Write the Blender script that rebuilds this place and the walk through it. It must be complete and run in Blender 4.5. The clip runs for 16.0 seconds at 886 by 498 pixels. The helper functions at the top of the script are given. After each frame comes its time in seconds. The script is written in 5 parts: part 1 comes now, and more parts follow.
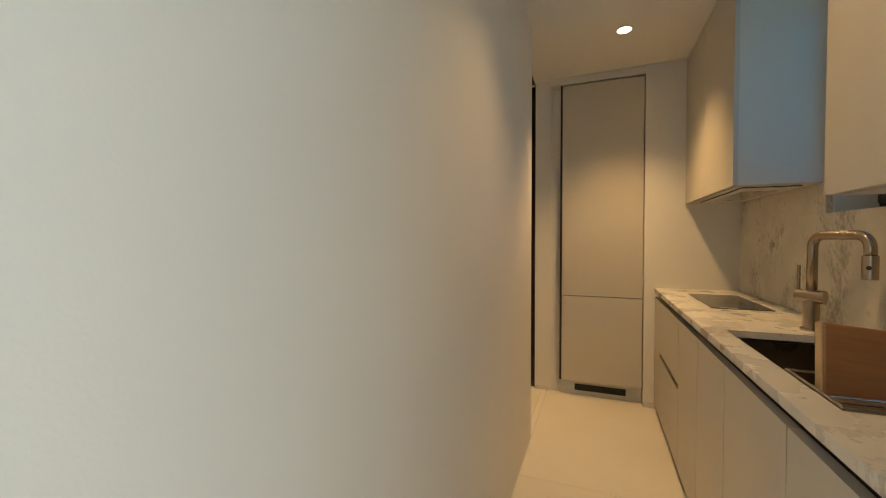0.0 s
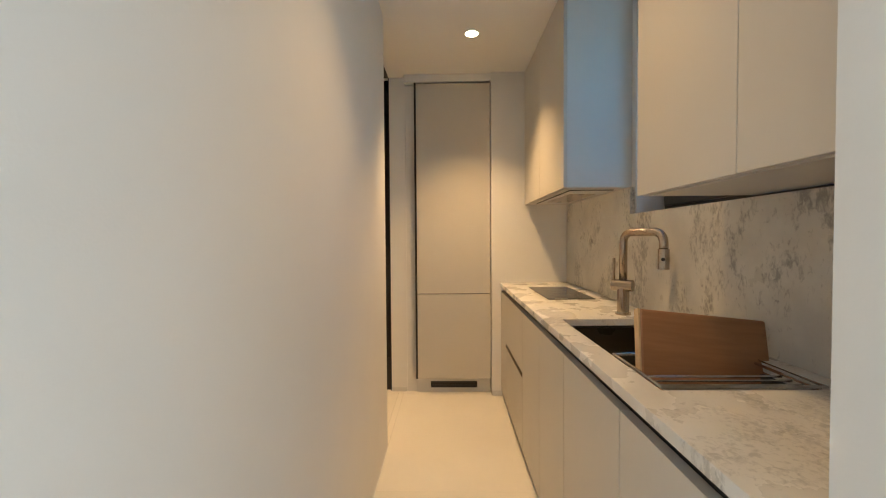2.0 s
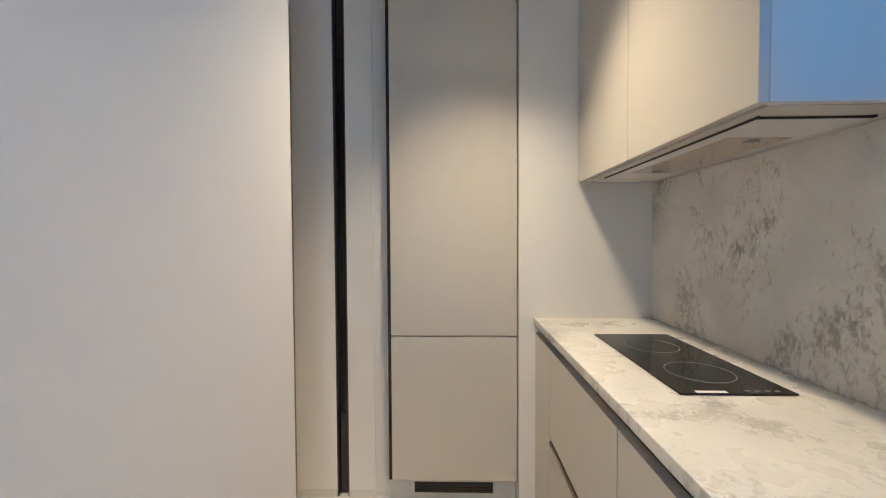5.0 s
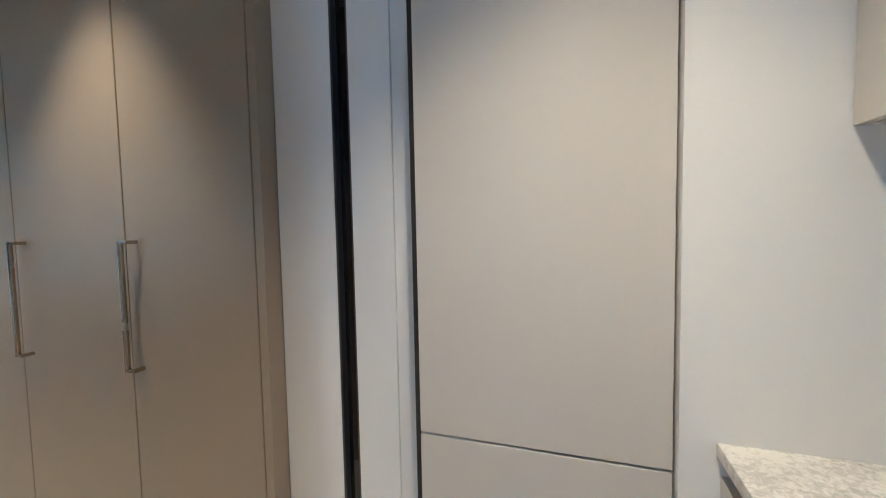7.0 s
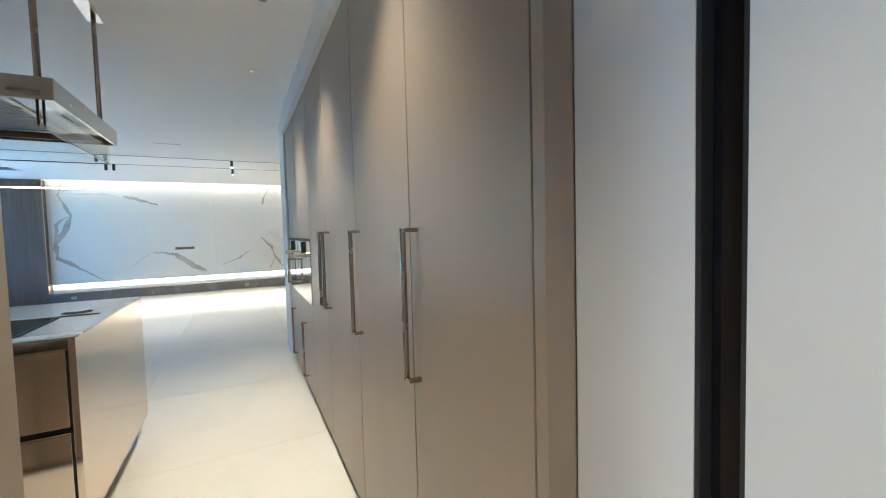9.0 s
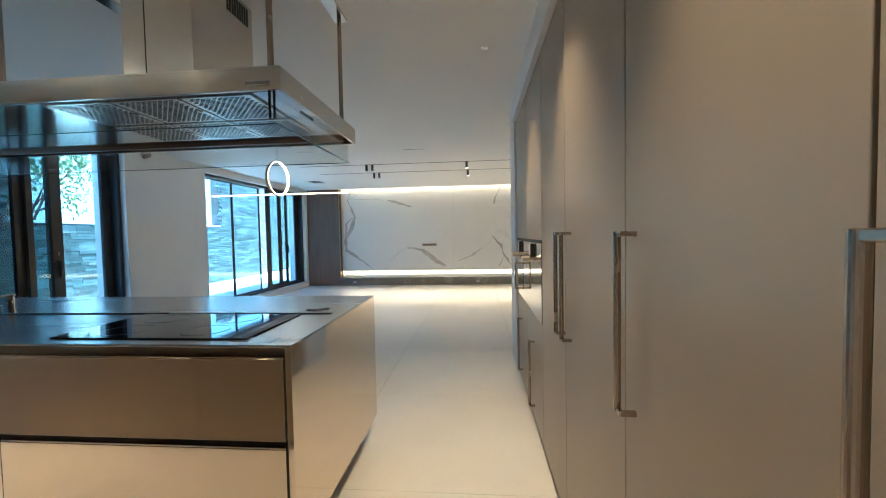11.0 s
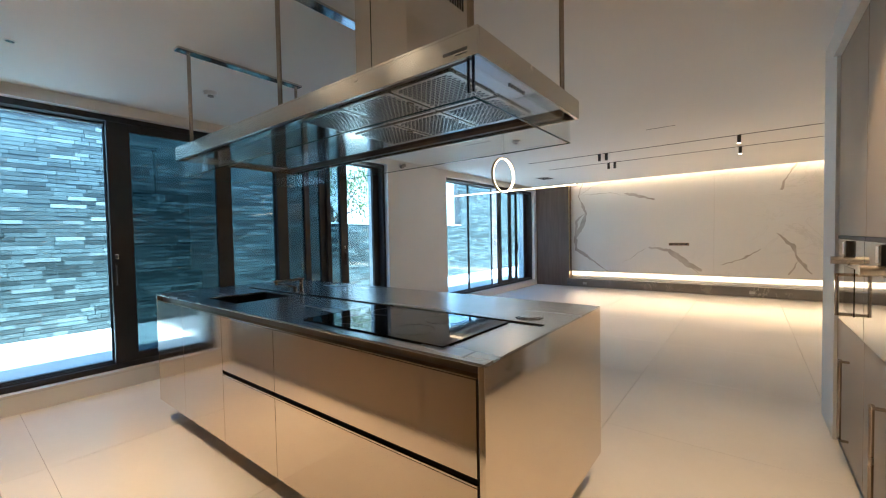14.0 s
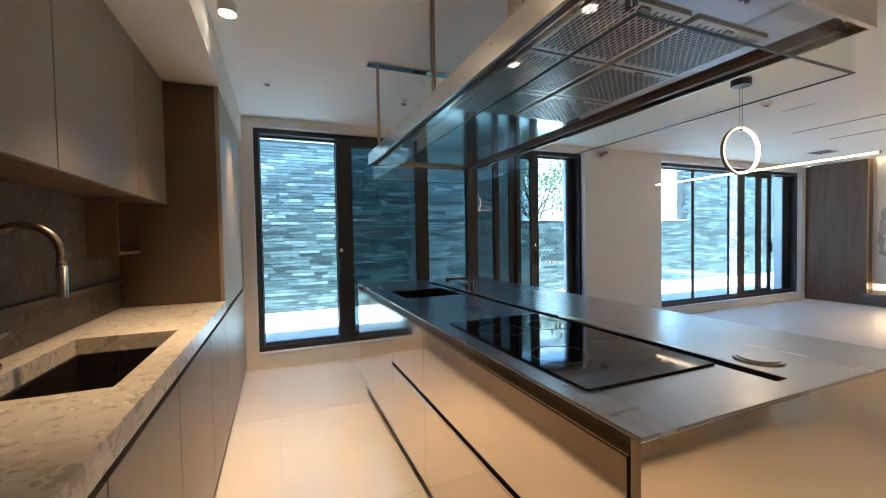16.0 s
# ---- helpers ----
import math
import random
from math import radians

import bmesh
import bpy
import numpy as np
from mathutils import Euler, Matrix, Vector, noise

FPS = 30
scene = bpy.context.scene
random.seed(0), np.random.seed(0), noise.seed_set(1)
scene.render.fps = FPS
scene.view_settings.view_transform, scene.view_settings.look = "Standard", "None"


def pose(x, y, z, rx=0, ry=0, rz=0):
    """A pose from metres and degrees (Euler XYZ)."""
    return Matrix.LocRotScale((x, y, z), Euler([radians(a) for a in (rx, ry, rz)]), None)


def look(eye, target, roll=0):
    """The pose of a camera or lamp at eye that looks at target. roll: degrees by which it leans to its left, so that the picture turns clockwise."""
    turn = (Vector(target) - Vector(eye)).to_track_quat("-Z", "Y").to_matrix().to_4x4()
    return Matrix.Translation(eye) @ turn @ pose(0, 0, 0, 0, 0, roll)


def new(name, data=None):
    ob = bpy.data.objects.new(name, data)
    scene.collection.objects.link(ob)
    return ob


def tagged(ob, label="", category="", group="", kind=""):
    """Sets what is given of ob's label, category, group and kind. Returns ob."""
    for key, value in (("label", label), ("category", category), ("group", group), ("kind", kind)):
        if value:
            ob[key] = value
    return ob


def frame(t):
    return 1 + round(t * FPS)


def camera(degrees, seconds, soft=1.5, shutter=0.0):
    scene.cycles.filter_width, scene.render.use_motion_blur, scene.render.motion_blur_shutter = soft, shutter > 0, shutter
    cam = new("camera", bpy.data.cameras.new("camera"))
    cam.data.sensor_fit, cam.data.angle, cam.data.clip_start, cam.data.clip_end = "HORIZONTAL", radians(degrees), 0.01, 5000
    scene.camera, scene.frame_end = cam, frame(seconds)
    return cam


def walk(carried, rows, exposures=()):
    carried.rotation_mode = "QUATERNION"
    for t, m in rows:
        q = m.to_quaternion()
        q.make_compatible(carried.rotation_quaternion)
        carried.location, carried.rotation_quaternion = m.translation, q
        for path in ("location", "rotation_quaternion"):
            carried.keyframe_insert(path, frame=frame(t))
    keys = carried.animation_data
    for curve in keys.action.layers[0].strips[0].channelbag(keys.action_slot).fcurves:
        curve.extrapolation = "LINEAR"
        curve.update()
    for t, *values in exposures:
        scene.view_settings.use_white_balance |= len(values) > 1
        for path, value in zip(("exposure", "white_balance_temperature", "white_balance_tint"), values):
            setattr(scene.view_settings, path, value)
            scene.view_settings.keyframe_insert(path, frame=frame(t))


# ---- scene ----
cam = camera(96.7, 16.0, soft=1.1)
PATH = [
    (0, (1.058, 0.761, 1.251), (0.333, 2.625, 1.203), -0.1),
    (0.5, (1.07, 0.755, 1.238), (0.598, 2.698, 1.195), -0.0),
    (1, (1.066, 0.761, 1.251), (0.815, 2.745, 1.205), -0.3),
    (1.5, (1.062, 0.794, 1.243), (0.958, 2.791, 1.197), -0.4),
    (2, (1.056, 0.92, 1.242), (1.026, 2.919, 1.19), -0.4),
    (2.5, (1.079, 1.147, 1.247), (1.065, 3.146, 1.196), -0.4),
    (3, (1.084, 1.331, 1.253), (1.078, 3.33, 1.198), -0.4),
    (3.5, (1.082, 1.571, 1.26), (1.067, 3.571, 1.208), -0.5),
    (4, (1.082, 1.786, 1.255), (1.056, 3.785, 1.21), -0.4),
    (6.5, (1.165, 2.872, 1.312), (0.785, 4.834, 1.21), -0.8),
    (7, (1.184, 3.077, 1.337), (0.548, 4.97, 1.224), -1.1),
    (7.5, (1.138, 3.236, 1.327), (0.158, 4.975, 1.204), -1.2),
    (8, (1.024, 3.382, 1.313), (-0.245, 4.924, 1.205), -1.2),
    (8.5, (0.946, 3.466, 1.309), (-0.6, 4.73, 1.203), -1.4),
    (9, (0.827, 3.549, 1.304), (-0.953, 4.457, 1.207), -1.5),
    (9.5, (0.687, 3.631, 1.315), (-1.224, 4.215, 1.224), -1.5),
    (12, (-0.072, 3.603, 1.31), (-1.974, 2.988, 1.239), -1.0),
    (12.5, (-0.1, 3.591, 1.304), (-1.92, 2.764, 1.236), -1.1),
    (13, (-0.123, 3.586, 1.3), (-1.866, 2.608, 1.234), -1.1),
    (13.5, (-0.161, 3.577, 1.302), (-1.825, 2.47, 1.236), -1.1),
    (14, (-0.205, 3.561, 1.304), (-1.784, 2.335, 1.24), -1.1),
    (14.5, (-0.297, 3.496, 1.301), (-1.765, 2.139, 1.237), -1.1),
    (15, (-0.382, 3.416, 1.306), (-1.689, 1.904, 1.239), -1.1),
    (15.5, (-0.483, 3.416, 1.296), (-1.558, 1.73, 1.236), -1.1),
    (16, (-0.573, 3.472, 1.299), (-1.339, 1.626, 1.241), -1.0),
]
walk(cam, [(t, look(eye, target, roll)) for t, eye, target, roll in PATH],
     [(0, 2.55, 7400, 4), (0.5, 2.68, 7300, 4), (1.0, 2.82, 7100, 5), (1.5, 2.97, 6800, 6), (2.0, 3.1, 6500, 6), (2.5, 3.2, 5600, 5),
      (3.0, 3.2, 4950, 1), (3.5, 3.25, 4850, 1), (4.0, 3.27, 4800, 2), (6.5, 3.25, 4200, 2), (7.5, 3.37, 4100, 1), (8.0, 3.52, 4000, -1), (8.5, 3.68, 4000, -2),
      (9.0, 3.62, 4050, -2), (9.5, 3.53, 4150, -2), (12.0, 3.02, 4850, 3), (13.5, 3.06, 5200, 8), (16.0, 3.18, 5480, 10)])


# ---- world, sun and exposure ----
world = bpy.data.worlds.new("sky")
scene.world = world
world.use_nodes = True
wn = world.node_tree
sky = wn.nodes.new("ShaderNodeTexSky")
sky.sky_type, sky.sun_disc, sky.sun_elevation, sky.sun_rotation = "NISHITA", False, radians(68), radians(-26)
wn.links.new(sky.outputs[0], wn.nodes["Background"].inputs[0])
wn.nodes["Background"].inputs[1].default_value = 0.15
sun = new("sun", bpy.data.lights.new("sun", "SUN"))
sun.data.energy, sun.data.angle, sun.data.color = 5.0, radians(0.5), (1.0, 0.95, 0.88)
sun.matrix_basis = look((0.0, 5.4, 14.0), (-2.4, 0.3, 0.0))

WARM = (1.0, 0.62, 0.29)


def spot(x, y, z, watts, size=80, blend=0.6, target=None, color=WARM):
    lamp = new("downlight_lamp", bpy.data.lights.new("downlight_lamp", "SPOT"))
    lamp.data.energy, lamp.data.spot_size, lamp.data.spot_blend = watts, radians(size), blend
    lamp.data.color, lamp.data.shadow_soft_size = color, 0.04
    lamp.matrix_basis = look((x, y, z), target or (x, y + 0.001, 0))
    return lamp


def area(name, eye, target, w, h, watts, color):
    lamp = new(name, bpy.data.lights.new(name, "AREA"))
    lamp.data.shape, lamp.data.size, lamp.data.size_y = "RECTANGLE", w, h
    lamp.data.energy, lamp.data.color = watts, color
    lamp.matrix_basis = look(eye, target)
    return lamp


CEIL = 2.51
spot(1.206, 3.39, CEIL - 0.06, 15, 98, 1.0)               # corridor downlight
# unseen fill lamp, added to brighten the near worktop and wall
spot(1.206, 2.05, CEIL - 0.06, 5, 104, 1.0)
area("hall_window_light", (1.70, -0.15, 1.25), (0.0, 0.30, 1.25), 1.2, 2.0, 4.2, (0.82, 0.92, 1.0))
for sx in (-0.30, -1.43, -2.45):                           # washers in front of the tall cupboards
    spot(sx, 3.69, CEIL - 0.03, 13.5, 75, 0.9)
for sy in (1.17, 1.87):                                    # cylinder lamps over the sink wall
    spot(-0.36, sy, CEIL - 0.07, 14, 62, 0.8)
spot(-0.52, 0.10, CEIL - 0.03, 18, 68, 0.8)
for sy in (1.8, 3.46, 5.2):                                # track spots over the living floor; the 5.2 pair is added, without fixtures
    spot(-6.45, sy, CEIL - 0.115, 8, 90, 0.9)
    spot(-7.32, sy, CEIL - 0.115, 34, 80, 0.9, (-8.2, sy, 0))

# ---- materials ----


def mat(name, base, other=None, rough=0.5, metal=0.0, scale=3.0, fine=60.0, bump=0.05, stretch=(1, 1, 1), gloss_var=0.08, coat=0.0, island=0.0, piece=0.0):
    m = bpy.data.materials.new(name)
    m.use_nodes = True
    n, l = m.node_tree.nodes, m.node_tree.links
    p = n["Principled BSDF"]
    p.inputs["Metallic"].default_value = metal
    p.inputs["Coat Weight"].default_value = coat
    tc, mp = n.new("ShaderNodeTexCoord"), n.new("ShaderNodeMapping")
    mp.inputs["Scale"].default_value = stretch
    l.new(tc.outputs["Object"], mp.inputs["Vector"])
    big, small = n.new("ShaderNodeTexNoise"), n.new("ShaderNodeTexNoise")
    for t, s in ((big, scale), (small, fine)):
        t.inputs["Scale"].default_value = s
        t.inputs["Detail"].default_value = 5
        l.new(mp.outputs[0], t.inputs["Vector"])
    mix = n.new("ShaderNodeMix")
    mix.data_type = "RGBA"
    mix.inputs["A"].default_value = (*base, 1)
    mix.inputs["B"].default_value = (*(other or [c * 0.93 for c in base]), 1)
    blend = n.new("ShaderNodeMath")
    blend.operation = "MULTIPLY_ADD"
    blend.inputs[1].default_value = 0.35
    l.new(small.outputs[0], blend.inputs[0])
    ramp = n.new("ShaderNodeMapRange")
    ramp.inputs["From Min"].default_value, ramp.inputs["From Max"].default_value = 0.36, 0.64
    l.new(big.outputs[0], ramp.inputs[0])
    half = n.new("ShaderNodeMath")
    half.operation = "MULTIPLY"
    half.inputs[1].default_value = 0.65
    l.new(ramp.outputs[0], half.inputs[0])
    l.new(half.outputs[0], blend.inputs[2])
    l.new(blend.outputs[0], mix.inputs["Factor"])
    color = mix.outputs["Result"]
    if island or piece:
        src = n.new("ShaderNodeNewGeometry") if island else n.new("ShaderNodeObjectInfo")
        hsv = n.new("ShaderNodeHueSaturation")
        rr = n.new("ShaderNodeMapRange")
        rr.inputs["To Min"].default_value, rr.inputs["To Max"].default_value = 1 - (island or piece), 1 + (island or piece)
        l.new(src.outputs["Random Per Island" if island else "Random"], rr.inputs[0])
        l.new(rr.outputs[0], hsv.inputs["Value"])
        l.new(color, hsv.inputs["Color"])
        color = hsv.outputs[0]
    l.new(color, p.inputs["Base Color"])
    rg = n.new("ShaderNodeMapRange")
    rg.inputs["To Min"].default_value, rg.inputs["To Max"].default_value = max(0.02, rough - gloss_var), rough + gloss_var
    l.new(big.outputs[0], rg.inputs[0])
    l.new(rg.outputs[0], p.inputs["Roughness"])
    if bump:
        b = n.new("ShaderNodeBump")
        b.inputs["Strength"].default_value, b.inputs["Distance"].default_value = bump, 0.004
        l.new(small.outputs[0], b.inputs["Height"])
        l.new(b.outputs[0], p.inputs["Normal"])
    return m


def marble(name, base, vein, scale, width, rough=0.2, cloud=None, stretch=(1, 1, 1), amount=0.8, warp=1.4, grain=0.62):
    """Stone with veins: thin bands where a warped noise crosses its middle."""
    m = mat(name, base, cloud, rough, scale=scale * 0.8, fine=scale * 14, bump=0.02, stretch=stretch)
    n, l = m.node_tree.nodes, m.node_tree.links
    p = n["Principled BSDF"]
    under = p.inputs["Base Color"].links[0].from_socket
    mp = [x for x in n if x.type == "MAPPING"][0]
    t = n.new("ShaderNodeTexNoise")
    t.inputs["Scale"].default_value, t.inputs["Detail"].default_value, t.inputs["Distortion"].default_value = scale, 9, warp
    t.inputs["Roughness"].default_value = grain
    l.new(mp.outputs[0], t.inputs["Vector"])
    off = n.new("ShaderNodeMath")
    off.operation = "SUBTRACT"
    off.inputs[1].default_value = 0.5
    l.new(t.outputs[0], off.inputs[0])
    ab = n.new("ShaderNodeMath")
    ab.operation = "ABSOLUTE"
    l.new(off.outputs[0], ab.inputs[0])
    band = n.new("ShaderNodeMapRange")
    band.inputs["From Max"].default_value, band.inputs["To Min"].default_value, band.inputs["To Max"].default_value = width, amount, 0.0
    l.new(ab.outputs[0], band.inputs[0])
    patch = n.new("ShaderNodeTexNoise")
    patch.inputs["Scale"].default_value = scale * 0.6
    l.new(mp.outputs[0], patch.inputs["Vector"])
    pr = n.new("ShaderNodeMapRange")
    pr.inputs["From Min"].default_value, pr.inputs["From Max"].default_value = 0.42, 0.62
    l.new(patch.outputs[0], pr.inputs[0])
    mul = n.new("ShaderNodeMath")
    mul.operation = "MULTIPLY"
    l.new(band.outputs[0], mul.inputs[0])
    l.new(pr.outputs[0], mul.inputs[1])
    mix = n.new("ShaderNodeMix")
    mix.data_type = "RGBA"
    mix.inputs["B"].default_value = (*vein, 1)
    l.new(under, mix.inputs["A"])
    l.new(mul.outputs[0], mix.inputs["Factor"])
    l.new(mix.outputs["Result"], p.inputs["Base Color"])
    return m


def flecked(name, base, cloud, fleck, rough, turn, amount, size, level):
    """Pale stone with dark flecks that gather in slanting drifts."""
    m = mat(name, base, cloud, rough, scale=7, fine=70, bump=0.015)
    n, l = m.node_tree.nodes, m.node_tree.links
    p = n["Principled BSDF"]
    under = p.inputs["Base Color"].links[0].from_socket
    tc = [x for x in n if x.type == "TEX_COORD"][0]
    mp = n.new("ShaderNodeMapping")
    mp.inputs["Rotation"].default_value = [radians(a) for a in turn]
    mp.inputs["Scale"].default_value = (1.0, 1.0, 0.55)
    l.new(tc.outputs["Object"], mp.inputs["Vector"])
    drift, grain = n.new("ShaderNodeTexNoise"), n.new("ShaderNodeTexNoise")
    for t, sc, det, dis in ((drift, 3.4, 8, 0.9), (grain, size, 6, 0.6)):
        t.inputs["Scale"].default_value, t.inputs["Detail"].default_value, t.inputs["Distortion"].default_value = sc, det, dis
        t.inputs["Roughness"].default_value = 0.62
        l.new(mp.outputs[0], t.inputs["Vector"])
    add = n.new("ShaderNodeMath")
    add.operation = "MULTIPLY_ADD"
    add.inputs[1].default_value = 1.7
    l.new(drift.outputs[0], add.inputs[0])
    l.new(grain.outputs[0], add.inputs[2])
    band = n.new("ShaderNodeMapRange")
    band.inputs["From Min"].default_value, band.inputs["From Max"].default_value = level, level + 0.2
    band.inputs["To Max"].default_value = amount
    l.new(add.outputs[0], band.inputs[0])
    mix = n.new("ShaderNodeMix")
    mix.data_type = "RGBA"
    mix.inputs["B"].default_value = (*fleck, 1)
    l.new(under, mix.inputs["A"])
    l.new(band.outputs[0], mix.inputs["Factor"])
    l.new(mix.outputs["Result"], p.inputs["Base Color"])
    return m


def breccia(name, tones, scale, rough):
    """Stone of pebbles in a paler ground: cells whose tone changes from cell to cell."""
    m = mat(name, tones[0], tones[1], rough, scale=9, fine=90, bump=0.02)
    n, l = m.node_tree.nodes, m.node_tree.links
    p = n["Principled BSDF"]
    under = p.inputs["Base Color"].links[0].from_socket
    mp = [x for x in n if x.type == "MAPPING"][0]
    warp = n.new("ShaderNodeTexNoise")
    warp.inputs["Scale"].default_value = scale * 0.9
    l.new(mp.outputs[0], warp.inputs["Vector"])
    add = n.new("ShaderNodeVectorMath")
    add.operation = "MULTIPLY_ADD"
    add.inputs[1].default_value = (0.09, 0.09, 0.09)
    l.new(warp.outputs["Color"], add.inputs[0])
    l.new(mp.outputs[0], add.inputs[2])
    for size, share, low, high in ((scale * 2.6, 0.25, 0.36, 0.44), (scale, 0.42, 0.34, 0.38)):
        v = n.new("ShaderNodeTexVoronoi")
        v.inputs["Scale"].default_value = size
        l.new(add.outputs[0], v.inputs["Vector"])
        d = n.new("ShaderNodeMapRange")
        d.inputs["From Min"].default_value, d.inputs["From Max"].default_value = low, high
        d.inputs["To Min"].default_value, d.inputs["To Max"].default_value = 1, 0
        l.new(v.outputs["Distance"], d.inputs[0])
        r = n.new("ShaderNodeValToRGB")
        r.color_ramp.interpolation = "CONSTANT"
        for i, c in enumerate(tones[2:]):
            e = r.color_ramp.elements[i] if i < 2 else r.color_ramp.elements.new(0.5)
            e.position, e.color = i / len(tones[2:]), (*c, 1)
        sep = n.new("ShaderNodeSeparateColor")
        l.new(v.outputs["Color"], sep.inputs[0])
        l.new(sep.outputs[0], r.inputs[0])
        keep = n.new("ShaderNodeMath")
        keep.operation = "GREATER_THAN"
        keep.inputs[1].default_value = share
        l.new(sep.outputs[1], keep.inputs[0])
        mul = n.new("ShaderNodeMath")
        mul.operation = "MULTIPLY"
        l.new(keep.outputs[0], mul.inputs[0])
        l.new(d.outputs[0], mul.inputs[1])
        mix = n.new("ShaderNodeMix")
        mix.data_type = "RGBA"
        l.new(under, mix.inputs["A"])
        l.new(r.outputs[0], mix.inputs["B"])
        l.new(mul.outputs[0], mix.inputs["Factor"])
        under = mix.outputs["Result"]
    l.new(mix.outputs["Result"], p.inputs["Base Color"])
    return m


def glass(name, tint, rough=0.0):
    """A clear sheet: see-through, with a gloss that grows towards grazing angles."""
    m = bpy.data.materials.new(name)
    m.use_nodes = True
    n, l = m.node_tree.nodes, m.node_tree.links
    n.remove(n["Principled BSDF"])
    see, shine, lw, mix = n.new("ShaderNodeBsdfTransparent"), n.new("ShaderNodeBsdfGlossy"), n.new("ShaderNodeLayerWeight"), n.new("ShaderNodeMixShader")
    see.inputs[0].default_value = (*tint, 1)
    shine.inputs["Roughness"].default_value = rough
    lw.inputs[0].default_value = 0.5
    power, curve = n.new("ShaderNodeMath"), n.new("ShaderNodeMath")
    power.operation, curve.operation = "POWER", "MULTIPLY_ADD"
    power.inputs[1].default_value, curve.inputs[1].default_value, curve.inputs[2].default_value = 5.0, 0.95, 0.045
    l.new(lw.outputs["Facing"], power.inputs[0])
    l.new(power.outputs[0], curve.inputs[0])
    l.new(curve.outputs[0], mix.inputs[0])
    l.new(see.outputs[0], mix.inputs[1])
    l.new(shine.outputs[0], mix.inputs[2])
    l.new(mix.outputs[0], n["Material Output"].inputs[0])
    return m


def glow(name, color, strength):
    m = bpy.data.materials.new(name)
    m.use_nodes = True
    p = m.node_tree.nodes["Principled BSDF"]
    p.inputs["Base Color"].default_value = (0.8, 0.8, 0.8, 1)
    p.inputs["Emission Color"].default_value = (*color, 1)
    p.inputs["Emission Strength"].default_value = strength
    return m


PAINT = mat("white_wall_paint", (0.74, 0.73, 0.71), (0.70, 0.69, 0.67), 0.55, scale=1.2, fine=220, bump=0.06)
CEILING = mat("ceiling_paint", (0.80, 0.79, 0.77), (0.77, 0.76, 0.74), 0.7, scale=0.8, fine=260, bump=0.03)
TILE = mat("pale_porcelain_tile", (0.72, 0.69, 0.64), (0.66, 0.63, 0.58), 0.24, scale=1.6, fine=24, bump=0.015, piece=0.025, gloss_var=0.07)
GROUT = mat("pale_grout", (0.64, 0.61, 0.56), (0.59, 0.56, 0.51), rough=0.6)
LACQUER = mat("pale_greige_lacquer", (0.56, 0.53, 0.48), (0.545, 0.515, 0.465), 0.38, scale=2, fine=300, bump=0.015)
SIDE = mat("white_lacquer", (0.66, 0.65, 0.63), rough=0.42, scale=2, fine=300, bump=0.01)
TAUPE = mat("taupe_metal_lacquer", (0.335, 0.278, 0.212), (0.32, 0.266, 0.203), 0.42, 0.25, scale=1.5, fine=420, bump=0.03, stretch=(1, 1, 0.25))
BROWN = mat("brown_lacquer", (0.115, 0.078, 0.048), (0.10, 0.068, 0.042), 0.42, scale=2, fine=300, bump=0.02)
STEEL = mat("brushed_steel", (0.70, 0.605, 0.49), (0.675, 0.58, 0.47), 0.085, 1.0, scale=1.2, fine=160, bump=0.006, stretch=(1, 1, 6), gloss_var=0.03)
STEELTOP = mat("brushed_steel_top", (0.50, 0.485, 0.46), (0.485, 0.47, 0.445), 0.26, 1.0, scale=1.2, fine=160, bump=0.004, stretch=(6, 1, 1), gloss_var=0.05)
HOODSTEEL = mat("brushed_hood_steel", (0.68, 0.63, 0.555), (0.66, 0.61, 0.535), 0.25, 1.0, scale=1.2, fine=160, bump=0.004, stretch=(6, 1, 6), gloss_var=0.05)
POLISHED = mat("polished_steel", (0.62, 0.62, 0.62), rough=0.10, metal=1.0, scale=2, fine=80, bump=0.0, gloss_var=0.04)
NICKEL = mat("warm_brushed_nickel", (0.42, 0.355, 0.285), (0.38, 0.32, 0.26), 0.26, 1.0, scale=8, fine=300, bump=0.02, gloss_var=0.05)
# steel toned down to bronze: the shade of recesses is in this colour
SHADESTEEL = mat("steel_toned_for_shade", (0.30, 0.25, 0.20), (0.26, 0.215, 0.17), 0.32, 1.0, scale=3, fine=200, bump=0.01, gloss_var=0.05)
BLACK = mat("black_aluminium", (0.022, 0.022, 0.024), (0.03, 0.03, 0.032), 0.4, scale=6, fine=300, bump=0.02)
# near-black that paints the shade in seams and gaps; also for dark parts
GAP = mat("gap_shade_and_dark_parts", (0.02, 0.018, 0.016), rough=0.55)
SINK = mat("dark_bronze_sink", (0.045, 0.037, 0.030), (0.035, 0.029, 0.024), 0.30, 0.6, scale=5, fine=200, bump=0.02)
HOB = mat("black_hob_glass", (0.008, 0.008, 0.009), rough=0.05, scale=4, fine=80, bump=0.0, gloss_var=0.02)
OVENGLASS = mat("mirror_oven_glass", (0.40, 0.40, 0.39), (0.38, 0.38, 0.37), 0.05, 0.9, scale=2, fine=60, bump=0.0, gloss_var=0.015)
STONE = flecked("pale_flecked_worktop_stone", (0.72, 0.70, 0.66), (0.63, 0.62, 0.585), (0.27, 0.265, 0.26), 0.28, (90, 0, 62), 0.55, 85.0, 1.43)
SPLASH = flecked("pale_flecked_splash_stone", (0.66, 0.645, 0.60), (0.52, 0.51, 0.48), (0.17, 0.17, 0.175), 0.3, (38, 0, 0), 0.68, 70.0, 1.37)
